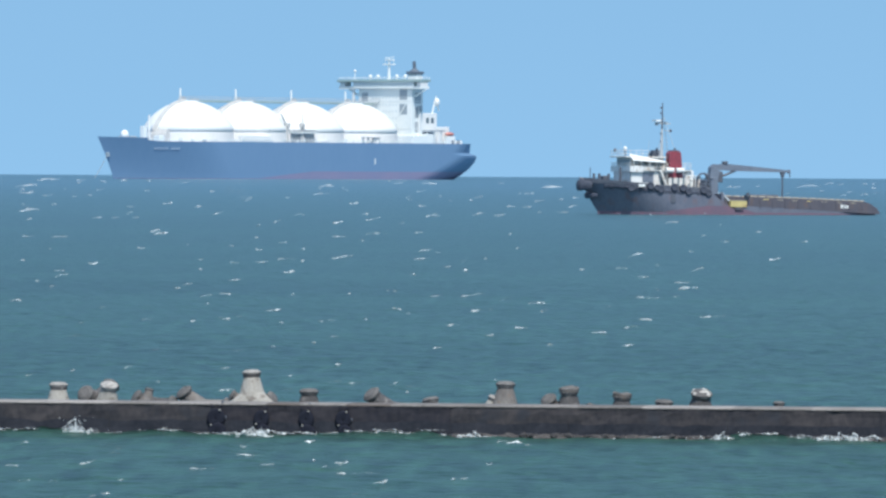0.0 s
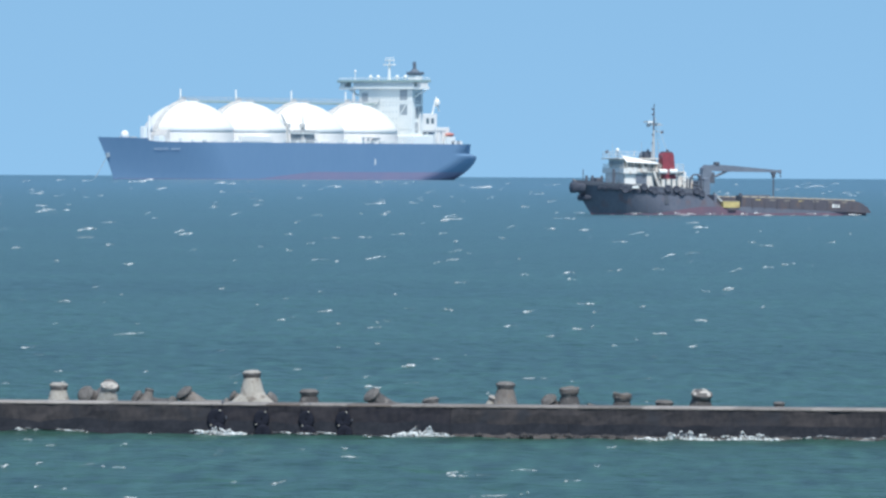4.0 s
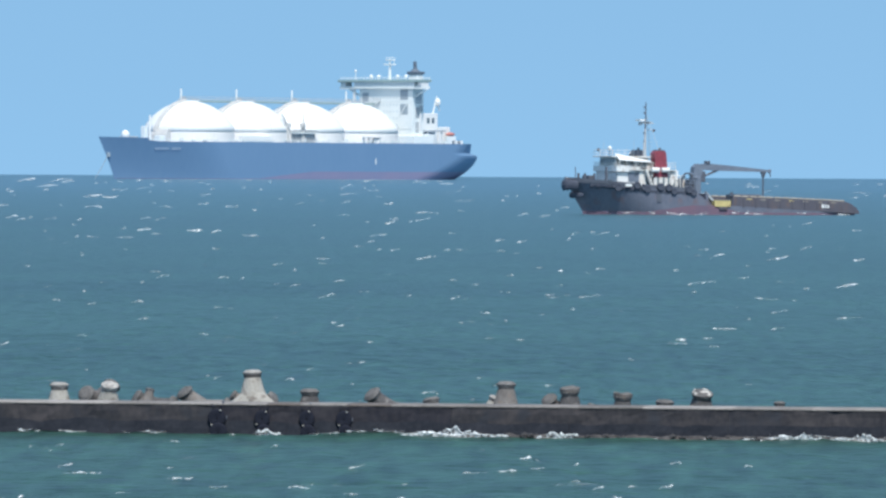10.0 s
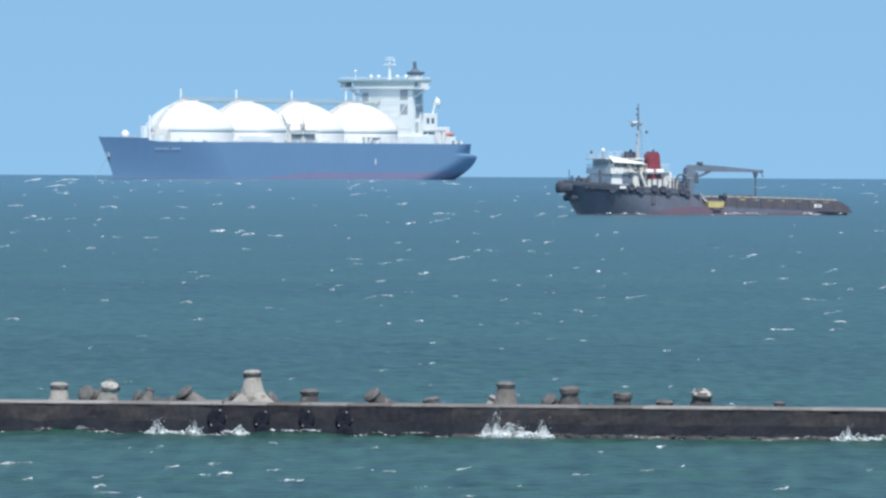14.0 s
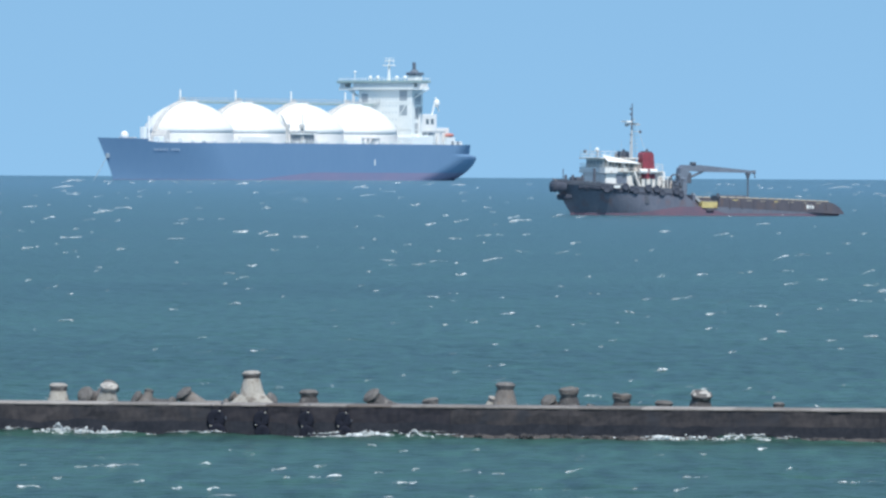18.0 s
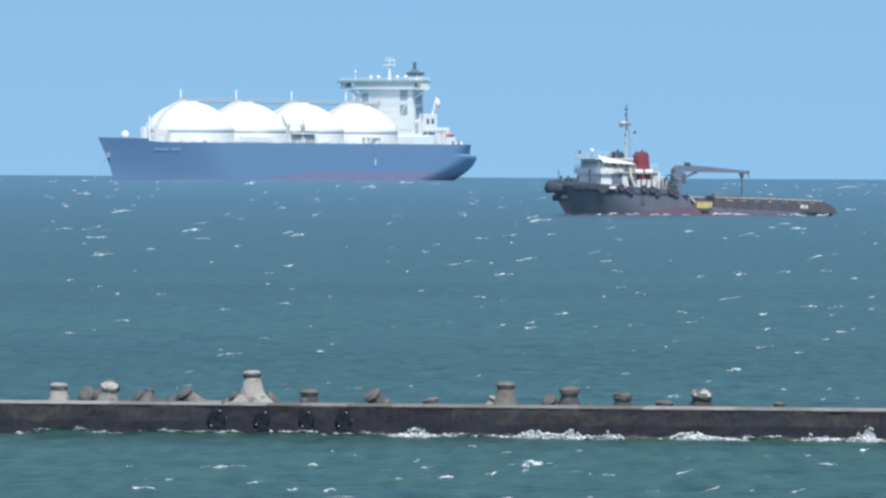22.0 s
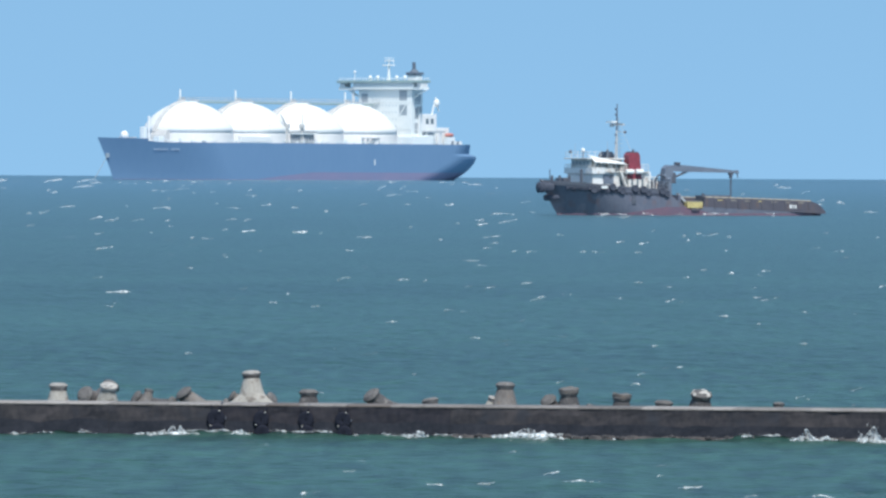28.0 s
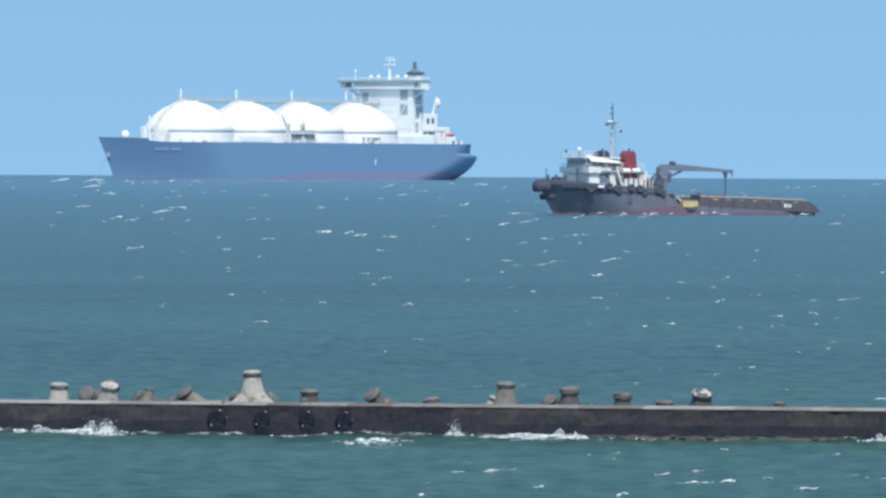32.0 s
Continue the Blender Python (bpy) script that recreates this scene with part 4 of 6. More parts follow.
    # old tyres hung along the rail, none quite level with the next
    for sgn in (1, -1):
        for k in range(13):
            x = 17.6 - k * 1.05 + rng.uniform(-0.45, 0.45)
            if k % 4 == 2:
                continue
            z = deck(at_u(x)) + 0.12 + rng.uniform(-0.35, 0.3)
            r = rng.uniform(0.34, 0.58)
            ring = lathe([(r * 0.5, -0.12), (r * 0.85, -0.17), (r, -0.1), (r, 0.1), (r * 0.85, 0.17), (r * 0.5, 0.12)], 16)
            tyre_part = part("side_tyre", ring, RUBBER, boat, "worn black tyre hung over the side")
            slope = math.atan2(half(at_u(x - 0.5), z) - half(at_u(x + 0.5), z), 1.0)
            tyre_part.matrix_local = pose(x, sgn * (half(at_u(x), z) + 0.16), z, 90, 0, -sgn * math.degrees(slope))

    def bow_roll(z, deep, tall, back, jut):
        """A fat rubber roll bent round the stem."""
        bm, last = bmesh.new(), None
        for k in range(-14, 15):
            q = k / 14
            x = stem(z) + jut - back * q * q
            y = (abs(q) ** 0.8) * half(at_u(stem(z) - back), z) * (1 if q > 0 else -1)
            f = 0.6 + 0.4 * math.cos(q * 1.4)
            ring = []
            for i in range(10):
                a = 2 * math.pi * i / 10
                lump = 1 + 0.28 * noise.noise(Vector((k * 0.9, i * 0.8, z)))
                ring.append(bm.verts.new((x + deep * f * lump * math.cos(a) * (1 - 0.6 * abs(q)), y + deep * f * lump * math.cos(a) * 0.9 * q, z + tall * f * lump * math.sin(a))))
            if last:
                for i in range(10):
                    bm.faces.new((last[i], last[(i + 1) % 10], ring[(i + 1) % 10], ring[i]))
            else:
                bm.faces.new(ring)
            last = ring
        bm.faces.new(last)
        return bm
    part("bow_fender", bow_roll(3.95, 0.46, 0.80, 1.3, 0.48), RUBBER, boat, "thick black rubber bow fender")
    part("lower_bow_fender", bow_roll(2.45, 0.28, 0.45, 0.9, 0.16), RUBBER, boat, "black rubber bow fender")
    for x, y in ((20.6, 1.2), (20.6, -1.2), (19.4, 2.0)):
        part("bitt", rod((x, y, 4.4), (x, y, 5.7), 0.2), DARK, boat)
    part("windlass", box(18.9, 20.0, -1.3, 1.3, 4.3, 5.4, 0.15), DARK, boat)
    part("jackstaff", rod((21.6, 0, 4.5), (21.6, 0, 6.6), 0.07), DARK, boat)
    part("vent_pipe", rod((17.9, 2.9, 4.2), (17.9, 2.9, 6.7), 0.22), DARK, boat)
    # deck house
    house = part("deck_house", box(6.8, 16.6, -3.9, 3.9, 3.4, 6.2, 0.08), TUGGREY, boat, "white deck house")
    part("front_panel", box(15.1, 16.55, 3.9, 3.98, 4.3, 5.9, 0.02), WHITE, house, "bright white panel")
    for k in range(3):
        part("porthole", rod((13.6 - 2.1 * k, 3.88, 5.5), (13.6 - 2.1 * k, 3.96, 5.5), 0.24, sides=14), GLASS, house)
    part("door", box(8.0, 8.8, 3.9, 3.97, 3.6, 5.6, 0.02), CRANE, house, "grey steel door")
    part("door", box(12.2, 13.0, 3.9, 3.97, 3.9, 5.7, 0.02), TUGWHITE, house)
    # grey panel painted for the shade of a covered walkway
    part("shade_panel", box(13.1, 14.8, 3.9, 3.96, 4.5, 5.9), CRANE, house, "grey panel painted as a walkway's shade")
    # doorways are dark panels that paint the shade inside
    part("doorway_shade", box(11.2, 12.0, 3.9, 3.96, 4.1, 5.9), GLASS, house, "dark panel painted as a doorway's shade")
    part("doorway_shade", box(9.0, 9.35, 3.9, 3.96, 3.6, 5.4), GLASS, house, "dark panel painted as a doorway's shade")
    part("side_vent", box(9.4, 10.4, 3.9, 4.15, 4.6, 6.0, 0.03), TUGWHITE, house)
    part("bridge_deck", box(7.2, 16.8, -4.35, 4.35, 6.2, 6.35), TUGWHITE, boat, "white bridge deck")
    part("bridge_rail", railing([(7.4, 4.3, 6.35), (13.0, 4.3, 6.35)], 1.0, 0.035, 3, 0.9), TUGWHITE, boat, "white pipe railing")
    part("bridge_rail", railing([(13.0, 4.3, 6.35), (16.75, 4.3, 6.35), (16.75, -4.3, 6.35)], 1.0, 0.035, 3, 0.9), TUGWHITE, boat, "white pipe railing")
    part("dodger", box(13.2, 14.8, 4.3, 4.36, 6.38, 6.72), TUGWHITE, boat, "white canvas dodger")
    part("wing_bulwark", box(14.85, 16.84, 4.36, 4.42, 6.0, 6.85, 0.02), TUGGREY, boat, "white bridge wing bulwark")
    part("wing_bulwark", box(16.84, 16.90, -4.3, 4.42, 6.0, 6.85, 0.02), TUGGREY, boat, "white bridge wing bulwark")
    wheel = part("wheelhouse", box(11.4, 16.4, -3.1, 3.1, 6.35, 8.1, 0.06), TUGGREY, boat, "white wheelhouse")
    for k in range(5):
        part("front_window", box(16.38, 16.46, -2.75 + 1.13 * k, -2.0 + 1.13 * k, 7.25, 7.80, 0.02), HAZEDGREY, wheel)
    for k in range(4):
        for sgn in (1, -1):
            x = 15.0 - 1.2 * k
            part("side_window", box(x + 0.1, x + 0.75, sgn * 3.12 - 0.04, sgn * 3.12 + 0.04, 7.0, 7.7, 0.02), GLASS, wheel)
    # open door as a panel, its inner shade painted dark
    part("wheelhouse_door", box(11.6, 12.2, 3.1, 3.16, 6.38, 7.95), GLASS, wheel, "dark panel painted as shade in the open wheelhouse door")
    for k in range(5):
        part("window_frame", box(11.3 + 1.2 * k, 11.52 + 1.2 * k, 3.16, 3.24, 6.9, 8.0), TIMBER, wheel, "cream window post")
    part("chart_house", box(9.6, 11.4, -2.6, 2.9, 6.35, 7.7, 0.05), TUGWHITE, boat, "cream chart house behind the bridge")
    part("chart_house_door", box(10.3, 11.0, 2.9, 2.96, 6.4, 7.5), GLASS, boat, "dark chart house door")
    part("roof", box(11.0, 17.3, -3.7, 3.6, 8.1, 8.28, 0.05), TUGWHITE, wheel, "white wheelhouse roof")
    # sloping awning over the bridge wing
    bm = bmesh.new()
    v = [bm.verts.new(c) for c in ((16.6, 2.9, 8.65), (16.6, 4.7, 7.75), (11.4, 4.7, 7.48), (11.4, 2.9, 7.82))]
    w = [bm.verts.new((q.co.x, q.co.y, q.co.z - 0.10)) for q in v]
    bm.faces.new(v)
    bm.faces.new(list(reversed(w)))
    for i in range(4):
        bm.faces.new((v[i], v[(i + 1) % 4], w[(i + 1) % 4], w[i]))
    part("awning", bm, WHITE, boat, "bright white sloping awning")
    for x in (11.6, 13.8, 16.4):
        part("awning_post", rod((x, 4.5, 6.3), (x, 4.5, 7.4 + (x - 9.6) * 0.045), 0.045), TUGWHITE, boat)
    part("roof_rail", railing([(11.2, -3.5, 8.28), (17.1, -3.5, 8.28), (17.1, 3.2, 8.28)], 0.9, 0.025, 2, 1.0), TUGWHITE, boat)
    part("searchlight", ball(16.4, 0.6, 9.45, 0.30), WHITE, boat, "white searchlight")
    part("searchlight_post", rod((16.4, 0.6, 8.2), (16.4, 0.6, 9.3), 0.07), DARK, boat)
    part("searchlight", ball(16.9, -2.4, 9.2, 0.25), DARK, boat)
    for x, y, h in ((15.8, -3.0, 11.2), (13.4, 2.6, 11.4), (12.0, 2.9, 10.9), (14.6, 2.8, 10.3)):
        part("whip_aerial", rod((x, y, 8.2), (x, y, h - 0.7), 0.035, 0.02, 5), STEEL, boat)
    # mast
    mast = part("mast", rod((10.55, 0, 6.2), (10.45, 0, 12.4), 0.36, 0.15), STEEL, boat, "pale tapering mast")
    part("topmast", rod((10.45, 0, 12.2), (10.4, 0, 16.3), 0.15, 0.07), DARK, mast, "dark topmast")
    part("crosstree", box(10.05, 10.35, -1.6, 1.6, 13.25, 13.42), STEEL, mast)
    part("yard", box(9.1, 11.3, -0.12, 0.12, 13.1, 13.24), STEEL, mast)
    part("radar", box(10.9, 11.7, -0.9, 0.9, 13.5, 13.75), WHITE, mast, "white radar scanner")
    part("radar_motor", box(11.1, 11.5, -0.25, 0.25, 12.9, 13.4), STEEL, mast)
    part("mast_lamp", ball(9.2, 0.3, 12.15, 0.22), DARK, mast)
    part("lamp_arm", rod((10.2, 0, 12.2), (9.2, 0.3, 12.1), 0.05), STEEL, mast)
    for z in (10.4, 11.6, 14.6, 15.4):
        part("mast_light", box(10.45, 10.72, -0.14, 0.14, z, z + 0.26, 0.03), DARK, mast)
    for y in (-2.6, 2.6):
        part("stay", rod((10.2, 0, 14.2), (8.4, y, 6.8), 0.03, sides=4), STEEL, mast)
    for k in range(8):
        part("rung", box(9.55, 9.75, -0.2, 0.2, 7.4 + 0.6 * k, 7.46 + 0.6 * k), STEEL, mast)
    # funnels
    for y, dark in ((3.75, False), (-4.1, True)):
        prof = [(8.75, 5.2), (10.75, 5.2), (10.85, 8.75), (10.6, 9.1), (9.25, 9.1), (9.05, 8.75)]
        fun = part("funnel", prism(prof, y - 0.85, y + 0.85), FUNNEL if not dark else DARK, boat, "dark far funnel" if dark else "red funnel")
        part("funnel_top", box(9.3, 10.5, y - 0.7, y + 0.7, 9.1, 9.26, 0.05), DARK, fun)
        part("exhaust", rod((9.8, y, 9.2), (9.7, y, 9.55), 0.2), DARK, fun)
        part("funnel_base", box(8.4, 11.0, y - 0.95, y + 0.95, 3.4, 5.2, 0.05), TUGWHITE, fun)
        for k in range(3):
            part("funnel_rib", box(9.3 + 0.5 * k, 9.36 + 0.5 * k, y + 0.85, y + 0.9, 6.1, 8.7), FUNNEL if not dark else DARK, fun)
    # rafts, lockers, rails aft of the house
    for x in (10.9, 9.3):
        raft = part("liferaft", rod((x - 0.6, 4.9, 6.3), (x + 0.6, 4.9, 6.3), 0.36, sides=12), WHITE, boat, "white liferaft canister")
        part("cradle", box(x - 0.4, x + 0.4, 4.4, 5.2, 5.9, 6.05), DARK, raft)
    part("store_house", box(6.9, 8.2, -3.2, 3.6, 3.3, 5.4, 0.08), TUGWHITE, boat, "white store house")
    part("stair", prism([(11.0, 3.6), (11.3, 3.6), (12.4, 6.3), (12.1, 6.3)], 4.2, 4.8), TUGWHITE, boat, "white stairway")
    for x, h in ((7.4, 5.4), (6.2, 5.9), (5.0, 6.2), (4.2, 5.7)):
        vent = part("vent", rod((x, 4.5, 3.3), (x, 4.5, h - 0.5), 0.2, sides=8), TUGWHITE if x > 6 else CRANE, boat, "mushroom vent")
        part("vent_cap", ball(x, 4.5, h - 0.5, 0.33, 0.22), TUGWHITE if x > 6 else CRANE, vent)
    # dark strips paint the shade between the uprights
    for x, y in ((8.55, 4.705), (9.35, 4.705), (10.25, 4.705), (7.15, 3.605), (7.75, 3.605)):
        part("gap_shade", box(x, x + 0.26, y, y + 0.03, 3.7, 5.2), GLASS, boat, "dark panel painted as shade between white uprights")
    arch = [(6.7, 3.3), (6.6, 5.3), (6.2, 5.8), (5.5, 5.9), (5.0, 5.5), (4.7, 3.3)]
    bm = bmesh.new()
    for (xa, za), (xb, zb) in zip(arch, arch[1:]):
        rod((xa, 5.0, za), (xb, 5.0, zb), 0.12, sides=6, bm=bm)
    part("tow_arch", bm, DARK, boat, "dark pipe arch over the tow wire")
    part("rope_locker", box(4.7, 6.2, 4.5, 4.9, 3.2, 4.5, 0.05), DARK, boat, "dark rope locker")
    part("gallows", railing([(8.4, 4.9, 3.3), (6.9, 4.9, 3.3)], 2.2, 0.08, 1, 0.75), TUGWHITE, boat, "white pipe frame")
    part("winch", rod((5.6, -2.5, 4.2), (5.6, 2.5, 4.2), 0.95, sides=14), DARK, boat, "dark towing winch")
    part("winch_frame", box(4.8, 6.4, 3.7, 4.2, 3.0, 5.0, 0.08), CRANE, boat)
    part("winch_frame", box(4.8, 6.4, -4.2, -3.7, 3.0, 5.0, 0.08), CRANE, boat)
    part("deck_rail", railing([(6.2, 5.3, 3.35), (4.6, 5.3, 3.2)], 1.6, 0.05, 3, 0.8), CRANE, boat, "grey pipe railing")
    part("break_bulkhead", box(2.5, 2.9, -5.3, 5.3, 1.2, 2.9, 0.03), TUGHULL, boat)
    part("deck_steps", prism([(2.6, 3.2), (2.6, 2.7), (1.0, 1.2), (0.6, 1.2)], 4.0, 4.9), STEEL, boat, "grey deck steps")
    # crane
    crane = part("crane", box(2.3, 3.6, 0.7, 2.2, 1.2, 5.4, 0.12), CRANE, boat, "grey deck crane")
    part("crane_column", prism([(2.35, 5.2), (3.6, 5.2), (3.4, 6.8), (2.8, 7.3), (2.0, 7.1), (2.0, 6.1)], 0.8, 2.1), CRANE, crane)
    part("crane_cab", box(1.5, 2.3, 0.8, 2.0, 4.6, 6.2, 0.1), DARK, crane)
    boom = part("boom", prism([(3.0, 7.15), (2.9, 6.45), (-0.5, 6.3), (-8.9, 6.2), (-9.05, 6.5), (-2.4, 7.1), (1.2, 7.38)], 1.2, 1.75), CRANE, crane, "long grey crane boom")
    part("luffing_ram", rod((1.9, 1.5, 5.35), (-0.8, 1.5, 6.45), 0.17), DARK, boom)
    part("boom_motor", box(0.7, 1.4, 1.1, 1.9, 7.34, 7.74, 0.06), DARK, boom)
    part("boom_sheave", rod((-8.08, 1.25, 6.15), (-8.08, 1.7, 6.15), 0.38, sides=14), DARK, boom)
    part("hook_block", box(-8.32, -7.84, 1.3, 1.65, 5.4, 6.15, 0.08), DARK, boom)
    part("hoist_wire", rod((-8.08, 1.47, 5.5), (-8.08, 1.47, 1.3), 0.12), DARK, boom)
    part("boom_tip", box(-9.32, -8.85, 1.3, 1.65, 6.05, 6.6, 0.06), CRANE, boom)
    part("tip_chain", rod((-9.18, 1.47, 6.1), (-9.28, 1.47, 5.45), 0.08), DARK, boom)
    # after deck cargo
    part("yellow_box", box(-0.95, 1.6, 4.6, 5.75, 0.98, 1.9, 0.05), YELLOW, boat, "yellow painted deck locker")
    part("box_lid", box(-0.85, 1.4, 4.55, 5.8, 1.9, 2.02, 0.03), TIMBER, boat)
    part("red_fender", box(-0.4, 0.9, 5.6, 5.85, 0.55, 0.95, 0.05), RUSTY, boat)
    part("hatch", box(-6.4, -2.0, 1.5, 4.4, 1.25, 2.85, 0.08), DARK, boat, "dark cargo hatch")
    for x, y in ((-11.5, 3.0), (-14.0, -1.5), (-16.5, 2.6)):
        part("deck_cleat", box(x, x + 1.1, y, y + 0.8, 1.25, 1.95, 0.06), RUSTY, boat)
    part("bollard", rod((-1.25, 5.3, 2.6), (-1.25, 5.3, 3.15), 0.26), DARK, boat)
    return boat


tug = build_boat()
TUG_PATH = [       # seconds, across, heave, heading off the beam, trim
    (0, 42.16, 0.06, 18.01, -0.41), (0.5, 42.02, 0.02, 18.27, -0.2), (1, 41.86, -0.02, 18.53, -0.21), (1.5, 41.72, 0.02, 18.77, 0.03),
    (2, 41.6, -0.05, 19.01, 0.26), (2.5, 41.47, 0, 19.24, 0.26), (3, 41.28, 0, 19.47, 0.26), (3.5, 41.04, 0.03, 19.69, 0.25),
    (5.5, 40.68, 0.01, 20.52, -0.19), (6, 40.48, -0.03, 20.72, -0.2), (6.5, 40.37, -0.09, 20.91, -0.2), (7, 40.22, -0.08, 21.1, 0.06),
    (7.5, 40.03, -0.05, 21.28, 0.28), (8, 39.85, -0.06, 21.46, 0.25), (8.5, 39.68, 0.01, 21.64, 0.46), (9, 39.53, -0.05, 21.82, -0.19),
    (9.5, 39.41, 0.09, 21.99, -0.21), (10, 39.31, 0.11, 22.16, -0.42), (10.5, 39.2, 0.04, 22.32, -0.65), (11, 39.09, 0.07, 22.49, -0.42),
    (11.5, 39.01, 0.01, 22.65, -0.2), (12, 38.89, -0.06, 22.81, 0.03), (12.5, 38.77, -0.11, 22.96, 0.26), (13, 38.65, -0.09, 23.12, 0.26),
    (13.5, 38.48, -0.02, 23.27, 0.26), (14, 38.3, -0.01, 23.42, 0.25), (14.5, 38.08, 0.05, 23.57, 0.02), (16.5, 37.68, -0.01, 24.15, 0.03),
    (17, 37.46, -0.01, 24.29, 0.03), (17.5, 37.39, 0.01, 24.43, 0.03), (18, 37.28, 0.07, 24.57, -0.21), (18.5, 37.14, 0.05, 24.71, -0.21),
    (19, 37.02, 0.07, 24.84, -0.21), (19.5, 36.9, 0.07, 24.98, -0.21), (20, 36.75, 0.04, 25.12, 0.02), (20.5, 36.61, 0.02, 25.25, 0.02),
    (21, 36.52, -0.01, 25.39, 0.02), (21.5, 36.46, -0.02, 25.52, 0.03), (22, 36.37, -0.02, 25.66, 0.03), (22.5, 36.23, -0.04, 25.79, -0.17),
    (23, 36.1, 0, 25.93, 0.26), (23.5, 35.98, -0.04, 26.06, 0.03), (24, 35.84, -0.02, 26.19, 0.03), (24.5, 35.69, -0.02, 26.33, 0.03),
    (25, 35.58, 0.02, 26.46, -0.21), (25.5, 35.43, 0.02, 26.6, -0.21), (27.5, 35.1, -0.01, 27.14, 0.02), (28, 34.9, 0.02, 27.28, 0.02),
    (28.5, 34.84, 0, 27.41, 0.02), (29, 34.77, -0.04, 27.55, 0.03), (29.5, 34.64, -0.01, 27.69, 0.25), (30, 34.48, -0.03, 27.83, 0.23),
    (30.5, 34.36, -0.04, 27.97, 0.02), (31, 34.23, -0.01, 28.11, 0.48), (31.5, 34.11, 0.04, 28.25, 0.01), (32, 34.05, 0.07, 28.39, 0.01),
]
MOVERS.append((tug, [(t, pose(x, 1110.0, z, 0, p, 180 + h)) for t, x, z, h, p in TUG_PATH]))


# ---- whitecaps: flecks of foam that rise on the crests, ride along and sink again ----
def mesh_from(name, verts, faces, material, second=None, since=0):
    """A mesh of one material, or of a second one from a certain face on."""
    me = bpy.data.meshes.new(name)
    me.from_pydata(verts, [], faces)
    me.materials.append(material)
    if second:
        me.materials.append(second)
        me.polygons.foreach_set("material_index", [int(i >= since) for i in range(len(faces))])
    me.shade_smooth()
    return new(name, me)


def stroke(verts, faces, rng, x, y, w, h, z, tilt=0.0, head=None):
    """A thin streak of foam along a crest: w long, h thick at its head, drawn out to a tail, rising by tilt to the right."""
    n = 12
    base = len(verts)
    head = rng.choice((rng.uniform(0.1, 0.3), rng.uniform(0.3, 0.8), rng.uniform(0.6, 0.9))) if head is None else head
    bow, wave, ph = rng.uniform(-0.25, 0.45) * h, rng.uniform(0.05, 0.25) * h, rng.uniform(0, 6.28)
    for i in range(n + 1):
        q = i / n
        lump = math.exp(-((q - head) / 0.2) ** 2)
        th = h * min(1.0, q / 0.10 + 0.08, (1 - q) / 0.10 + 0.08) * (0.34 + 0.66 * lump) * rng.uniform(0.6, 1.25)
        px = x + (q - 0.5) * w
        mid = z + tilt * (q - 0.5) * w + bow * (1 - 4 * (q - 0.5) ** 2) + wave * math.sin(ph + q * 7)
        verts += [(px, y - th * 0.5, mid - th * 0.5), (px, y - th, mid), (px, y - th * 0.3, mid + th * 0.5), (px, y + th, mid - th * 0.3)]
    for i in range(n):
        a = base + 4 * i
        for k in range(3):
            faces.append((a + k, a + 4 + k, a + 5 + k, a + k + 1))


def height_at(x, y):
    return float(sea_height(np.array([x]), np.array([y]))[0])


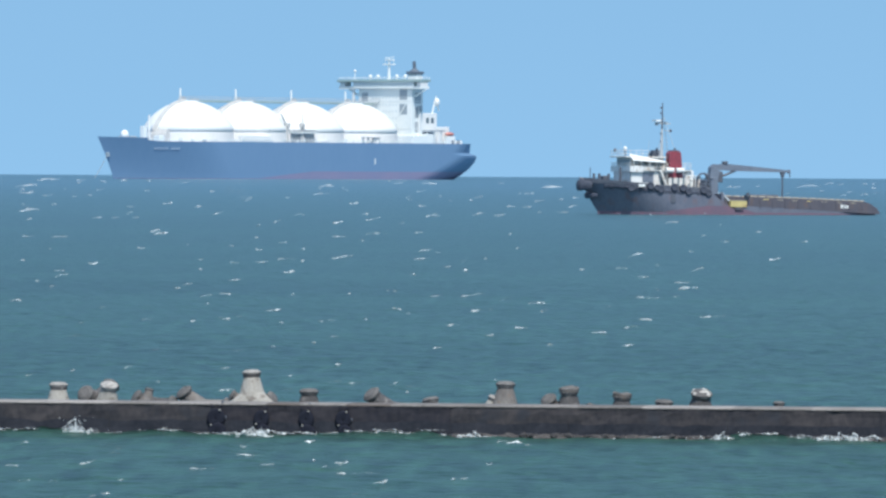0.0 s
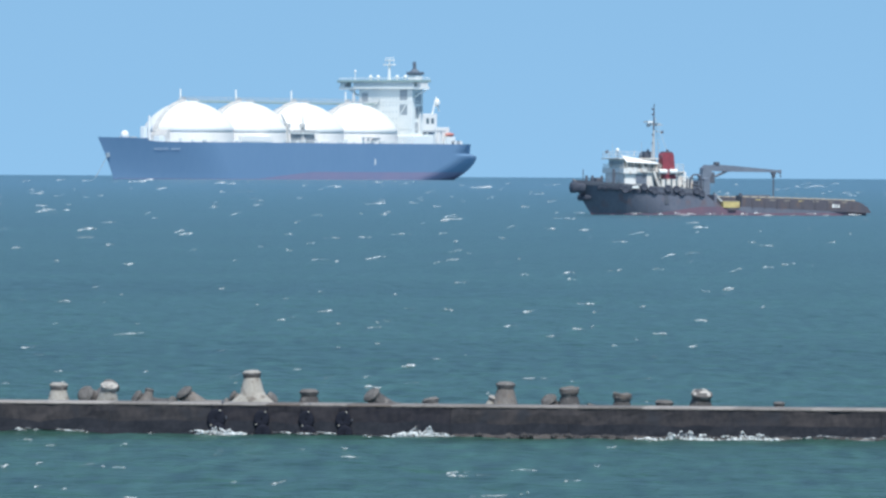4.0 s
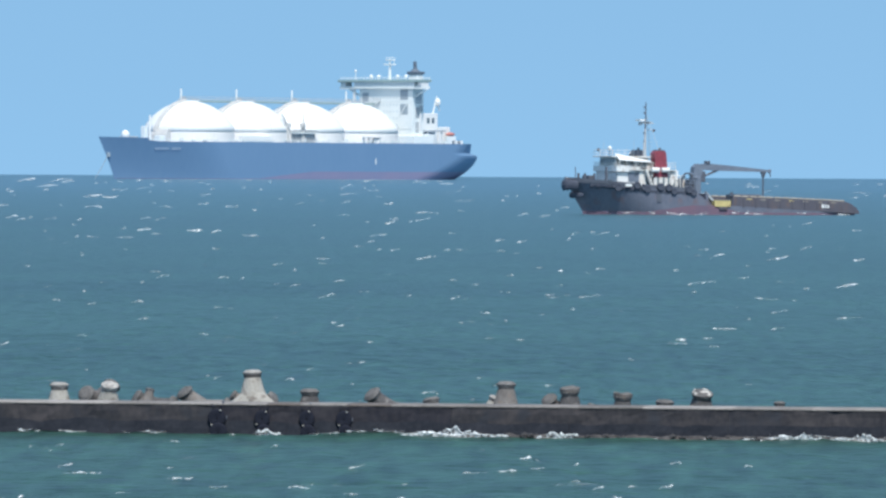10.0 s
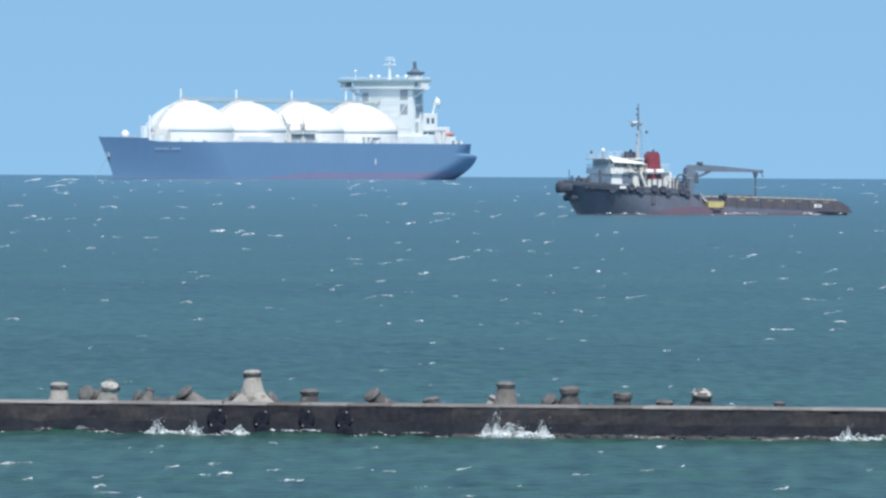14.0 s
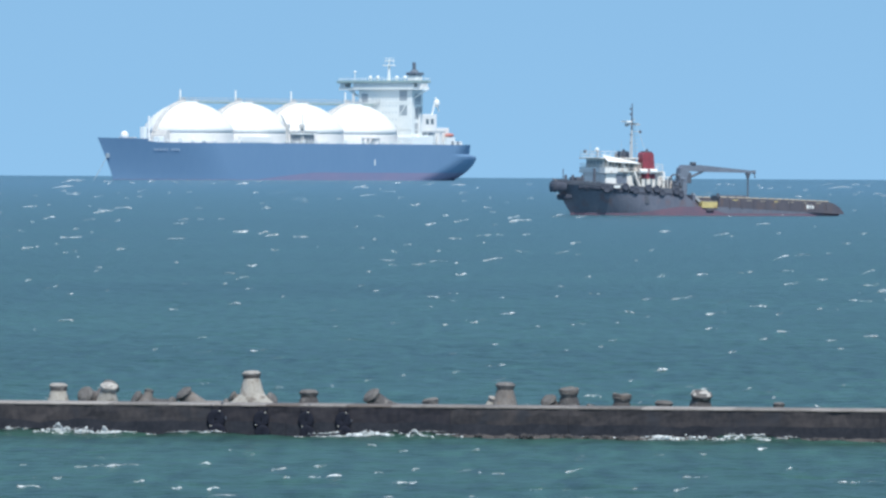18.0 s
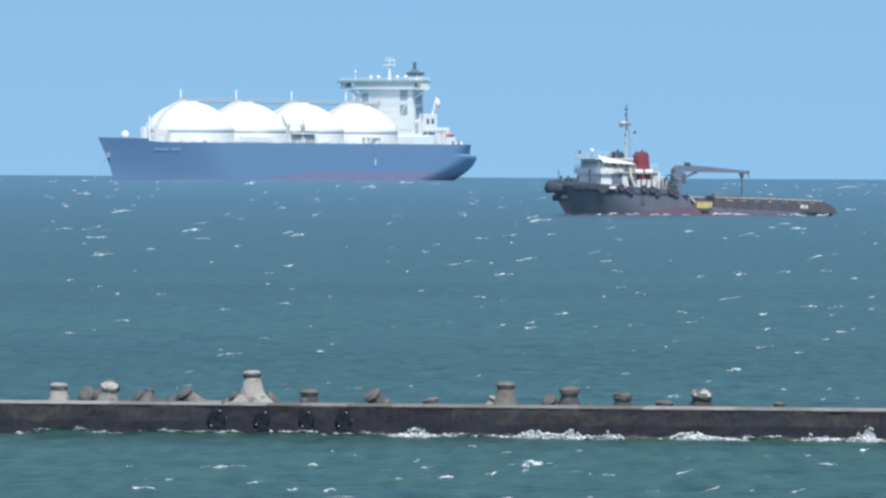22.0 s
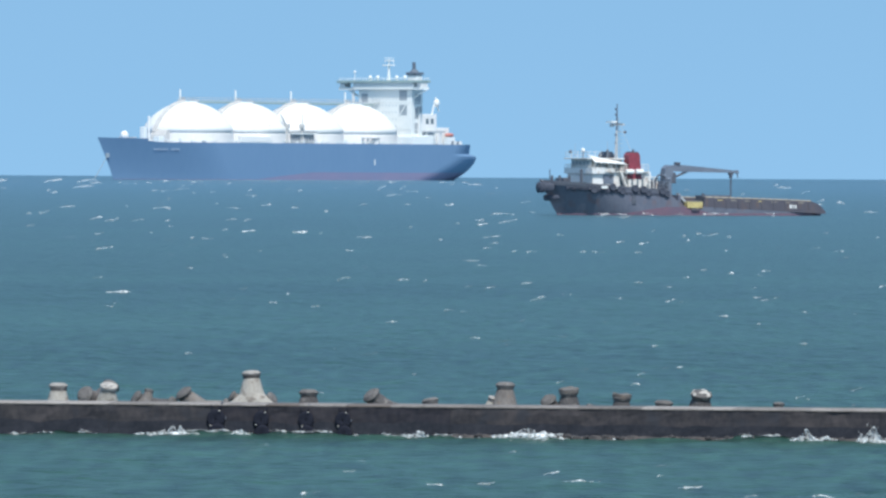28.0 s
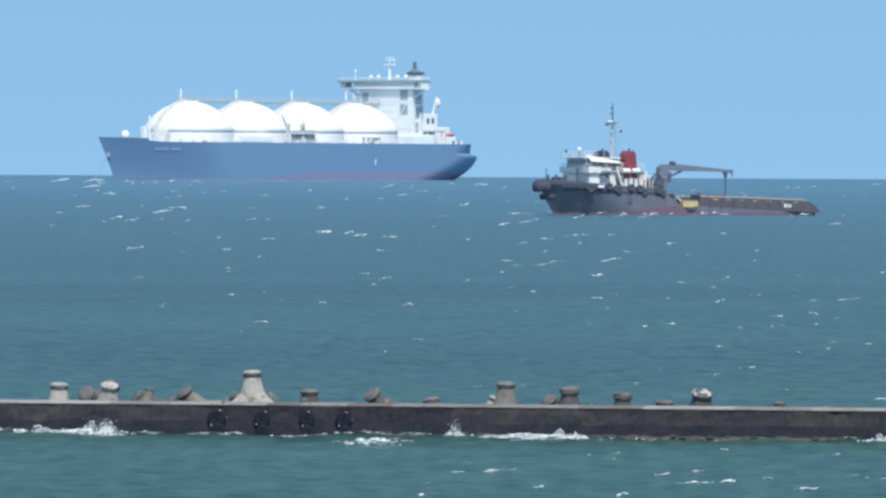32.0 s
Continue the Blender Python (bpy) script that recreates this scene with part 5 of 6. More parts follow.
def whitecap_field(k):
    rng = random.Random(100 + k)
    verts, faces = [], []
    made = 0
    while made < 25:
        if rng.random() < 0.18:
            row = rng.uniform(470, 600)
        else:
            row = 23 + (405 - 23) * rng.random() ** 1.8
        d = FOCAL * 6.87 / (row + 5)
        if d > 4700 or 188 < d < 203:
            continue
        x = rng.uniform(-1.08, 1.08) * 784 / FOCAL * d - DRIFT[0] * 16
        best = max(((height_at(x, y), y) for y in [d + rng.uniform(-1, 1) * min(9, d * 0.02) for _ in range(6)]))
        z, y = best
        far = d / FOCAL
        near = 0.8 if row < 55 else 1.0 if row < 440 else 1.45
        w = rng.lognormvariate(3.0 if rng.random() < 0.4 else 2.45, 0.42) * far * near
        h = rng.uniform(1.7, 4.2) * far * near
        tilt = rng.choice((rng.uniform(-0.06, 0.08), rng.uniform(-0.03, 0.14), rng.uniform(0.08, 0.30))) * (1.0 if w < 30 * far * near else 0.6)
        stroke(verts, faces, rng, x, y, w, h, z + 0.3 * h + abs(tilt) * w * 0.4, tilt)
        if rng.random() < 0.3:
            stroke(verts, faces, rng, x + rng.uniform(-0.8, 0.8) * w, y - 0.05, w * rng.uniform(0.3, 0.7), h * rng.uniform(0.5, 0.9), z + rng.uniform(-0.6, 0.8) * h, tilt * 0.6)
        made += 1
    bright, bright_faces = [], []
    for _ in range(rng.choice((0, 1, 1, 2))):
        row = rng.choice((rng.uniform(24, 130), rng.uniform(24, 130), rng.uniform(130, 390), rng.uniform(130, 390)))
        d = FOCAL * 6.87 / (row + 5)
        far = d / FOCAL
        x0 = rng.uniform(-1.05, 1.05) * 784 / FOCAL * d - DRIFT[0] * 16
        y0 = max((height_at(x0, y), y) for y in [d + rng.uniform(-1, 1) * min(9, d * 0.02) for _ in range(6)])[1]
        length, rise = rng.uniform(20, 46) * far, rng.uniform(-0.03, 0.20)
        tall = rng.uniform(2.4, 4.4) * far
        z0 = height_at(x0, y0) + 0.2 * tall + abs(rise) * length * 0.4
        stroke(bright, bright_faces, rng, x0, y0, length, tall, z0, rise)
        for _ in range(rng.randint(1, 3)):
            q = rng.uniform(-0.4, 0.4)
            stroke(bright, bright_faces, rng, x0 + q * length, y0 - 0.1, length * rng.uniform(0.2, 0.5), tall * rng.uniform(0.4, 0.8), z0 + rise * q * length + rng.uniform(-0.5, 0.3) * tall, rise + rng.uniform(-0.05, 0.1))
    ob = mesh_from("whitecaps", verts, faces, FOAM)
    if bright:
        crest = mesh_from("breaking_crest", bright, bright_faces, CREST)
        crest.parent = ob
        crest["label"] = "long bright breaking crest"
    tagged(ob, "scattered white foam crests breaking on the teal sea", "whitecaps", "whitecaps on the sea", "stuff")
    rows, t = [], -4.5 * ((k * 0.618) % 1.0)
    spans = []
    while t < 33:
        up = rng.uniform(1.1, 1.8)
        spans.append((t, t + up))
        t += 4.5 + rng.uniform(-0.15, 0.15)
    keys = {0.0, 32.0}
    for a, b in spans:
        keys |= {q for q in (a - 0.5, a, b, b + 0.6) if 0 < q < 32}
    for q in sorted(keys):
        inside = any(a - 1e-6 <= q <= b + 1e-6 for a, b in spans)
        rows.append((q, pose(DRIFT[0] * q, DRIFT[1] * q, SEA if inside else -2.1)))
    MOVERS.append((ob, rows))


for k in range(44):
    whitecap_field(k)


# ---- broken water along the tug's side ----
def tug_wash(k):
    rng = random.Random(700 + k)
    verts, faces = [], []
    for _ in range(5):
        x = rng.uniform(-21, 19)
        side = 6.0 + rng.uniform(0.1, 1.6) - max(0.0, x - 11) * 0.55
        stroke(verts, faces, rng, x, side, rng.uniform(0.7, 2.2), rng.uniform(0.10, 0.26), rng.uniform(0.02, 0.22), rng.uniform(-0.06, 0.12))
    ob = mesh_from("tug_wash", verts, faces, CREST)
    tagged(ob, "white broken water along the side of the tug", "foam", "wash along the tug", "stuff")
    across = lambda t: float(np.interp(t, [q[0] for q in TUG_PATH], [q[1] for q in TUG_PATH]))
    head = lambda t: float(np.interp(t, [q[0] for q in TUG_PATH], [q[3] for q in TUG_PATH]))
    t, keys = -2.4 + 0.9 * k % 3.1, [(0.0, -1.2)]
    while t < 33:
        keys += [(q, z) for q, z in ((t, -1.2), (t + 0.4, 0.0), (t + 1.3, 0.0), (t + 1.9, -1.2)) if 0.05 < q < 31.95]
        t += 2.5 + rng.uniform(0, 0.9)
    keys.append((32.0, 0.0 if k % 2 else -1.2))
    MOVERS.append((ob, [(q, pose(across(q), 1110.0, z, 0, 0, 180 + head(q))) for q, z in keys]))


for k in range(5):
    tug_wash(k)


# ---- breakers that spill on the near water, before the wall ----
def breaker(when, px, row, width, height):
    rng = random.Random(int(when * 100 + px))
    d = min(FOCAL * 6.87 / (row + 5), 193.2 - 0.14 * along(px) - 1.0)
    far = d / FOCAL
    x0, y0 = (px - 784) * far, d
    verts, faces = [], []
    for _ in range(int(3 + width / 22)):
        q = rng.gauss(0, 0.2)
        w = width * far * rng.uniform(0.3, 0.65)
        stroke(verts, faces, rng, x0 + q * width * far, y0 + rng.uniform(-0.5, 0.3), w, height * far * rng.uniform(0.65, 1.15) * max(0.3, 1 - 1.4 * abs(q)), 0.05 + rng.uniform(-0.02, 0.05), rng.uniform(-0.05, 0.12))
    for _ in range(int(width / 9)):
        q = rng.gauss(0, 0.4)
        stroke(verts, faces, rng, x0 + q * width * far, y0 + rng.uniform(-2.2, 0.8), far * rng.uniform(6, 18), far * rng.uniform(1.2, 2.6), 0.04, rng.uniform(-0.05, 0.25))
    ob = mesh_from("breaker", verts, faces, BREAK)
    tagged(ob, "white breaker spilling on the water before the breakwater", "breaker", "breakers before the wall", "stuff")
    deep = -0.5
    seq = [(when - 0.6, deep), (when - 0.15, 0.0), (when + 0.35, 0.0), (when + 1.0, deep)]
    at = lambda t: float(np.interp(t, [q[0] for q in seq], [q[1] for q in seq]))
    keys = [0.0] + [q[0] for q in seq if 0.02 < q[0] < 31.98] + [32.0]
    MOVERS.append((ob, [(t, pose(0.9 * (t - when), -0.4 * (t - when), SEA + at(t))) for t in keys]))


for row in ((0, 444, 464, 70, 9), (0, 909, 480, 50, 5), (0, 606, 520, 40, 4), (1, 190, 462, 110, 7), (2, 844, 482, 90, 6), (3, 590, 478, 130, 9), (3, 953, 540, 60, 7), (6, 141, 544, 40, 5),
            (7, 816, 464, 110, 10), (7, 1147, 540, 55, 7), (9, 780, 486, 70, 4), (12, 1440, 492, 90, 6), (13.4, 880, 478, 90, 6), (17, 290, 466, 70, 7), (19, 856, 464, 70, 7), (19, 1440, 470, 70, 6),
            (20, 140, 462, 90, 6), (22, 727, 468, 60, 8), (22, 949, 516, 80, 7), (24, 865, 470, 130, 7), (24, 890, 508, 60, 6), (25, 1075, 474, 190, 7), (28, 950, 468, 100, 9), (30.2, 470, 474, 80, 5),
            (32, 667, 480, 120, 9), (32, 930, 470, 190, 5), (4.5, 700, 500, 70, 6), (15.5, 1000, 490, 80, 6), (26.5, 400, 480, 80, 6),
            (24, 368, 468, 70, 9), (24, 448, 506, 45, 6), (24, 535, 504, 65, 8), (24, 1208, 486, 110, 7), (12, 368, 462, 80, 8), (12, 649, 470, 45, 8), (12, 531, 489, 45, 6), (12, 835, 478, 60, 6),
            (9, 913, 499, 65, 12), (9, 1170, 512, 60, 5), (6, 760, 520, 60, 5), (29, 700, 500, 70, 5), (21, 640, 496, 60, 5),
            (28.6, 145, 474, 60, 5), (28.6, 85, 466, 50, 4), (29.1, 188, 483, 45, 6), (29, 60, 488, 30, 5), (29.4, 150, 466, 50, 7)):
    breaker(*row)


# ---- surf along the wall's foot ----
def surf_line(k):
    """A low wave that laps up and down at the wall, white along its rim."""
    rng = random.Random(300 + k)
    length, height = rng.uniform(2.2, 4.6), rng.uniform(0.11, 0.19)
    bm = bmesh.new()
    grid = []
    n, m = 22, 6
    crest = lambda q: height * math.sin(math.pi * q) ** 0.9 * (0.8 + 0.5 * noise.noise(Vector((q * 5, k, 3))))
    for i in range(n + 1):
        q = i / n
        col = [bm.verts.new(((q - 0.5) * length, -1.1 + 1.15 * j / m, crest(q) * (j / m) ** 1.6 - 0.04)) for j in range(m + 1)]
        col.append(bm.verts.new(((q - 0.5) * length, 0.07, -0.4)))
        col.insert(0, bm.verts.new(((q - 0.5) * length, -1.5, -0.32)))
        grid.append(col)
    for p, q in zip(grid, grid[1:]):
        for j in range(m + 2):
            bm.faces.new((p[j], q[j], q[j + 1], p[j + 1]))
    wave = part("lapping_wave", bm, CHOP, None, smooth=True)
    tagged(wave, "low teal wave lapping at the foot of the wall", "wave", "waves along the wall", "stuff")
    verts, faces = [], []
    for _ in range(int(length * 3.2)):
        q = min(0.96, max(0.04, rng.gauss(0.5, 0.28)))
        back = -abs(rng.gauss(0, 0.14))
        stroke(verts, faces, rng, (q - 0.5) * length, back, 0.12 + rng.lognormvariate(-1.5, 0.6), rng.uniform(0.02, 0.06), crest(q) * (1 + back) - 0.02, rng.uniform(-0.08, 0.08))
    rim = mesh_from("foam_rim", verts, faces, SURF)
    rim.parent = wave
    rim["label"] = "thin white foam rim"
    per, ph = rng.uniform(2.0, 3.4), rng.uniform(0, 6.28)
    u = -15.0 + 30.0 * (k + rng.random()) / 18
    rows, t = [], 0.0
    while t < 31.9:
        rows.append(t)
        t += per / 4
    rows.append(32.0)
    bob = lambda t: math.sin(2 * math.pi * t / per + ph)
    MOVERS.append((wave, [(t, WALL @ pose(u + 0.3 * bob(t - per / 4), -0.10, SEA - 0.05 + 0.085 * bob(t))) for t in rows]))


for k in range(18):
    surf_line(k)


# ---- spray thrown up where waves run along the wall ----
def plume(k, when, px, width, height, run):
    rng = random.Random(500 + k)
    verts, faces = [], []
    w, h = width / 68.2, height / 68.2

    def lump(x, y, z, r):
        b = len(verts)
        for dx, dy, dz in ((1, 0, 0), (-1, 0, 0), (0, 1, 0), (0, -1, 0), (0, 0, 1.2), (0, 0, -1.2)):
            q = r * rng.uniform(0.6, 1.3)
            verts.append((x + dx * q, y + dy * q, z + dz * q))
        faces.extend((b + i, b + j, b + k) for i, j, k in ((0, 2, 4), (2, 1, 4), (1, 3, 4), (3, 0, 4), (2, 0, 5), (1, 2, 5), (3, 1, 5), (0, 3, 5)))

    def curtain(reach, y, top, lean):
        """A thin torn sheet of water whose upper edge has that height at each place along it."""
        nx, nz, b = max(12, int(reach / 0.035)), 6, len(verts)
        for i in range(nx + 1):
            x = (i / nx - 0.5) * reach
            t = top(x) * rng.uniform(0.86, 1.1)
            for j in range(nz + 1):
                q = j / nz
                verts.append((x + lean(x) * (q * t) ** 1.5, y + 0.10 * q * (1 - q) + 0.02 * noise.noise(Vector((x * 5, q * 4, k))), q * t - 0.03))
        for i in range(nx):
            for j in range(nz):
                c = b + i * (nz + 1) + j
                faces.append((c, c + nz + 1, c + nz + 2, c + 1))

    # froth along the water, a torn sheet with peaks, a bright lip on its edge, and loose drops
    tall = height > 22
    for _ in range(int(2 + w * 3)):
        stroke(verts, faces, rng, rng.uniform(-0.55, 0.55) * w, -0.14 - rng.random() * 0.12, w * rng.uniform(0.25, 0.6), min(0.15, 0.05 + 0.16 * h) * rng.uniform(0.6, 1.2), rng.uniform(0.0, 0.08), rng.uniform(-0.1, 0.1))
    peaks = [(rng.uniform(-0.38, 0.38) * w, rng.uniform(0.45, 1.0), rng.uniform(0.05, 0.16) * (w + 0.4)) for _ in range(2 + int(w * (1.6 if tall else 1.0)))]
    peaks[0] = (peaks[0][0] * 0.5, 1.0, peaks[0][2])

    def edge(x):
        fall = max(0.0, 1 - (2 * abs(x) / (1.3 * w)) ** 2)
        return h * min(1.0, 0.10 + max(a * math.exp(-(abs(x - c) / d) ** 1.3) for c, a, d in peaks)) * fall

    leans = rng.uniform(-0.1, 0.5)
    for _ in range(int((8 + w * 12) * (1.0 if tall else 0.5))):
        x = rng.gauss(0, 0.3) * w
        lump(x, rng.uniform(-0.16, 0.0), edge(x) * rng.uniform(0.1, 0.6), rng.uniform(0.012, 0.030))
    lip = []
    for i in range(int(w * 1.3 / 0.04) + 2):
        x = -0.65 * w + i * 0.04
        t = edge(x)
        if t > 0.05 * h and rng.random() < 0.85:
            lip.append((x + leans * t ** 1.5, t))
        else:
            lip.append(None)
    for p, q in zip(lip, lip[1:]):
        if p and q:
            b = len(verts)
            for (x, t) in (p, q):
                r = rng.uniform(0.010, 0.026) * (0.8 if tall else 1.2)
                verts.extend(((x, -0.12, t - 1.6 * r), (x, -0.12 - r, t), (x, -0.10, t + r)))
            faces.extend((b + j, b + (j + 1) % 3, b + 3 + (j + 1) % 3, b + 3 + j) for j in range(3))
    if tall:
        for c, a, d in peaks:
            for _ in range(int(4 + 10 * h * a)):
                t = edge(c)
                lump(c + leans * t ** 1.5 + rng.gauss(0, d * 0.8), -0.1 + rng.gauss(0, 0.04), t * rng.uniform(0.75, 1.2), rng.uniform(0.005, 0.015))
    solid = len(faces)
    curtain(w * 1.3, -0.10, edge, lambda x: leans)
    if tall:
        curtain(w * 1.05, -0.04, lambda x: edge(x * 0.9 + 0.04) * 0.85, lambda x: leans + 0.3)
    ob = mesh_from("spray_plume", verts, faces, SPRAY, VEIL, solid)
    tagged(ob, "white spray thrown up by a wave against the wall", "spray", "spray at the breakwater", "stuff")
    deep = -h * 1.3 - 0.6
    base = WALL @ pose(along(px), -0.40, SEA)
    seq = [(when - 0.40, -0.25, deep), (when - 0.14, -0.1, -0.30 * h), (when, 0.0, 0.0), (when + 0.15, 0.10, -0.05 * h), (when + 0.45, 0.25, -0.65 * h), (when + 0.75, 0.35, deep)]
    rows = [(0.0, seq[0])] if seq[0][0] > 0 else []
    rows = [(q[0], q) for q in seq if 0 < q[0] < 32]
    first = next((q for q in reversed(seq) if q[0] <= 0), seq[0])
    last = next((q for q in seq if q[0] >= 32), seq[-1])
    rows = [(0.0, first)] + rows + [(32.0, last)]
    MOVERS.append((ob, [(t, base @ pose(run * q[1], 0, q[2])) for t, q in rows]))
    if height > 50:
        verts, faces = [], []
        for _ in range(130):
            lump(rng.gauss(0, 0.35) * w, rng.uniform(-0.1, 0.5), h * (0.35 + 0.55 * rng.random() + abs(rng.gauss(0, 0.2))), rng.uniform(0.006, 0.018))
        solid = len(faces)
        curtain(w * 1.5, 0.25, lambda x: 1.15 * h * math.exp(-(x / (0.55 * w)) ** 2), lambda x: leans + 0.2)
        mist = mesh_from("spray_mist", verts, faces, MIST, HAZE, solid)
        tagged(mist, "thin veil of spray mist blowing over the wall", "spray", "spray at the breakwater", "stuff")
        MOVERS.append((mist, [(t, base @ pose(run * q[1] * 1.6 + 0.1, 0, q[2] * (1.0 if q[2] > deep * 0.7 else 1.35))) for t, q in rows]))


COUNT = [0]


def splash(when, *places):
    """Spray at that time at each place: across, width, height."""
    for px, width, height in places:
        COUNT[0] += 1
        plume(COUNT[0], when + 0.05 * math.sin(px), px, width, height, 0.35 + 0.006 * height)


splash(0, (128, 110, 34), (460, 70, 20), (850, 60, 14), (1290, 70, 18), (1500, 90, 14))
splash(1, (200, 110, 14), (760, 110, 36), (820, 110, 24), (1240, 90, 14))
splash(1.3, (800, 110, 50))
splash(1.45, (860, 90, 66))
splash(1.6, (885, 80, 74), (1010, 140, 22), (1070, 130, 44), (1150, 120, 40), (1230, 110, 32), (1285, 80, 20))
splash(1.8, (905, 70, 60), (1090, 80, 60), (1160, 60, 50))
splash(2, (725, 50, 24), (1060, 50, 46), (1135, 50, 56), (1195, 60, 60), (1270, 110, 32))
splash(2.25, (1215, 60, 44), (1275, 60, 40))
splash(3, (585, 120, 16), (740, 60, 14), (850, 90, 22), (930, 80, 26), (1310, 60, 22), (1390, 40, 32), (1470, 100, 20))
splash(3.6, (1220, 150, 20))
splash(4, (400, 90, 14), (760, 110, 18), (1330, 90, 16))
splash(4.5, (140, 100, 20), (930, 90, 24))
splash(5, (560, 70, 12), (1080, 100, 16), (1450, 80, 14))
splash(5.6, (1300, 150, 12))
splash(6, (920, 90, 12), (1300, 70, 12), (870, 50, 10))
splash(7, (260, 80, 20), (820, 120, 24), (1010, 40, 14), (1255, 60, 14), (540, 80, 10))
splash(8, (352, 30, 32), (412, 40, 18), (670, 60, 12), (890, 50, 12), (1280, 60, 18), (1045, 50, 12))
splash(9, (230, 90, 20), (762, 130, 26), (1010, 80, 12), (1240, 40, 14))
splash(9.5, (1370, 130, 30))
splash(10, (810, 150, 18), (480, 40, 10), (990, 60, 10), (1420, 60, 14), (1520, 70, 12))
splash(11, (870, 60, 12), (1125, 50, 10), (1215, 50, 10), (1500, 80, 14))
splash(12, (375, 90, 12), (640, 60, 18), (1390, 30, 12), (1450, 100, 18))
splash(13, (100, 60, 16), (615, 40, 22), (700, 60, 20), (300, 90, 10), (950, 60, 12), (1470, 90, 16))
splash(13.5, (860, 130, 30))
splash(14, (290, 60, 26), (345, 40, 26), (420, 50, 18), (880, 40, 46), (925, 110, 26), (960, 40, 32), (1500, 40, 26), (1530, 70, 14))
splash(15, (200, 90, 16), (700, 90, 14), (1010, 110, 26))
splash(15.5, (470, 70, 14), (1260, 90, 18), (860, 60, 12))
splash(16, (330, 90, 14), (1120, 100, 16), (1500, 80, 14))
splash(16.6, (90, 120, 32))
splash(17, (300, 70, 24), (365, 70, 14), (1340, 60, 46), (1380, 70, 42), (1410, 60, 22), (875, 30, 14), (1095, 40, 10), (1500, 60, 14))
splash(17.5, (115, 90, 30))
splash(18, (100, 60, 18), (180, 110, 14), (640, 110, 12), (745, 40, 14), (1230, 120, 10), (1320, 70, 10))
splash(19, (215, 60, 12), (300, 60, 12), (820, 110, 22), (960, 90, 20), (690, 70, 12), (1440, 80, 22))
splash(20, (140, 170, 20), (920, 70, 28), (535, 50, 12), (780, 60, 14), (1440, 100, 18), (1520, 70, 10))
splash(21, (95, 40, 12), (355, 80, 12), (690, 70, 12), (830, 90, 16), (950, 60, 10), (1400, 90, 14), (1290, 50, 10))
splash(21.5, (800, 80, 22))
splash(22, (750, 80, 16), (940, 100, 14), (1010, 70, 16), (1080, 60, 14), (1250, 140, 14), (1450, 80, 14), (1530, 70, 26))
splash(23, (950, 100, 30), (975, 110, 52), (1035, 80, 62), (1090, 100, 22), (690, 50, 14), (850, 70, 12), (1310, 50, 10), (1500, 80, 12))
splash(23.5, (1330, 110, 20))
splash(24, (30, 60, 12), (95, 60, 14), (230, 40, 10), (665, 80, 16), (820, 90, 12), (905, 60, 10), (1300, 40, 16), (1490, 110, 12))
splash(24.5, (860, 170, 20), (980, 220, 20), (1080, 150, 16))
splash(25, (8, 40, 20), (745, 50, 20), (960, 90, 14), (1060, 120, 12), (1180, 90, 10), (1485, 80, 26), (1280, 60, 10))
splash(25.5, (930, 110, 42))
splash(26, (250, 80, 14), (830, 110, 20), (1180, 70, 14))
splash(26.5, (90, 90, 18), (640, 70, 12), (1390, 100, 26))
splash(27, (430, 90, 16), (1010, 110, 18), (1530, 60, 14))
splash(28, (315, 90, 16), (425, 40, 14), (750, 40, 10), (950, 100, 20), (1550, 60, 26), (1440, 60, 22))
splash(28.5, (1000, 120, 18))
splash(29, (10, 70, 44), (42, 70, 44), (70, 40, 30), (92, 50, 16), (860, 60, 14), (940, 60, 18), (1190, 30, 14))
splash(29.4, (60, 50, 44), (30, 60, 26), (290, 90, 22))
splash(30, (345, 40, 44), (430, 60, 22), (505, 50, 14), (70, 60, 16), (1010, 120, 12), (910, 40, 8), (1525, 50, 14))
splash(30.5, (30, 80, 18))
splash(31, (30, 70, 12), (160, 60, 14), (205, 50, 20), (655, 60, 20), (600, 80, 10), (975, 90, 24), (1030, 40, 30), (1090, 60, 18), (1190, 50, 14))
splash(31.5, (1290, 60, 14))
splash(32, (60, 70, 14), (175, 130, 24), (815, 50, 28), (985, 130, 16), (1550, 50, 14))


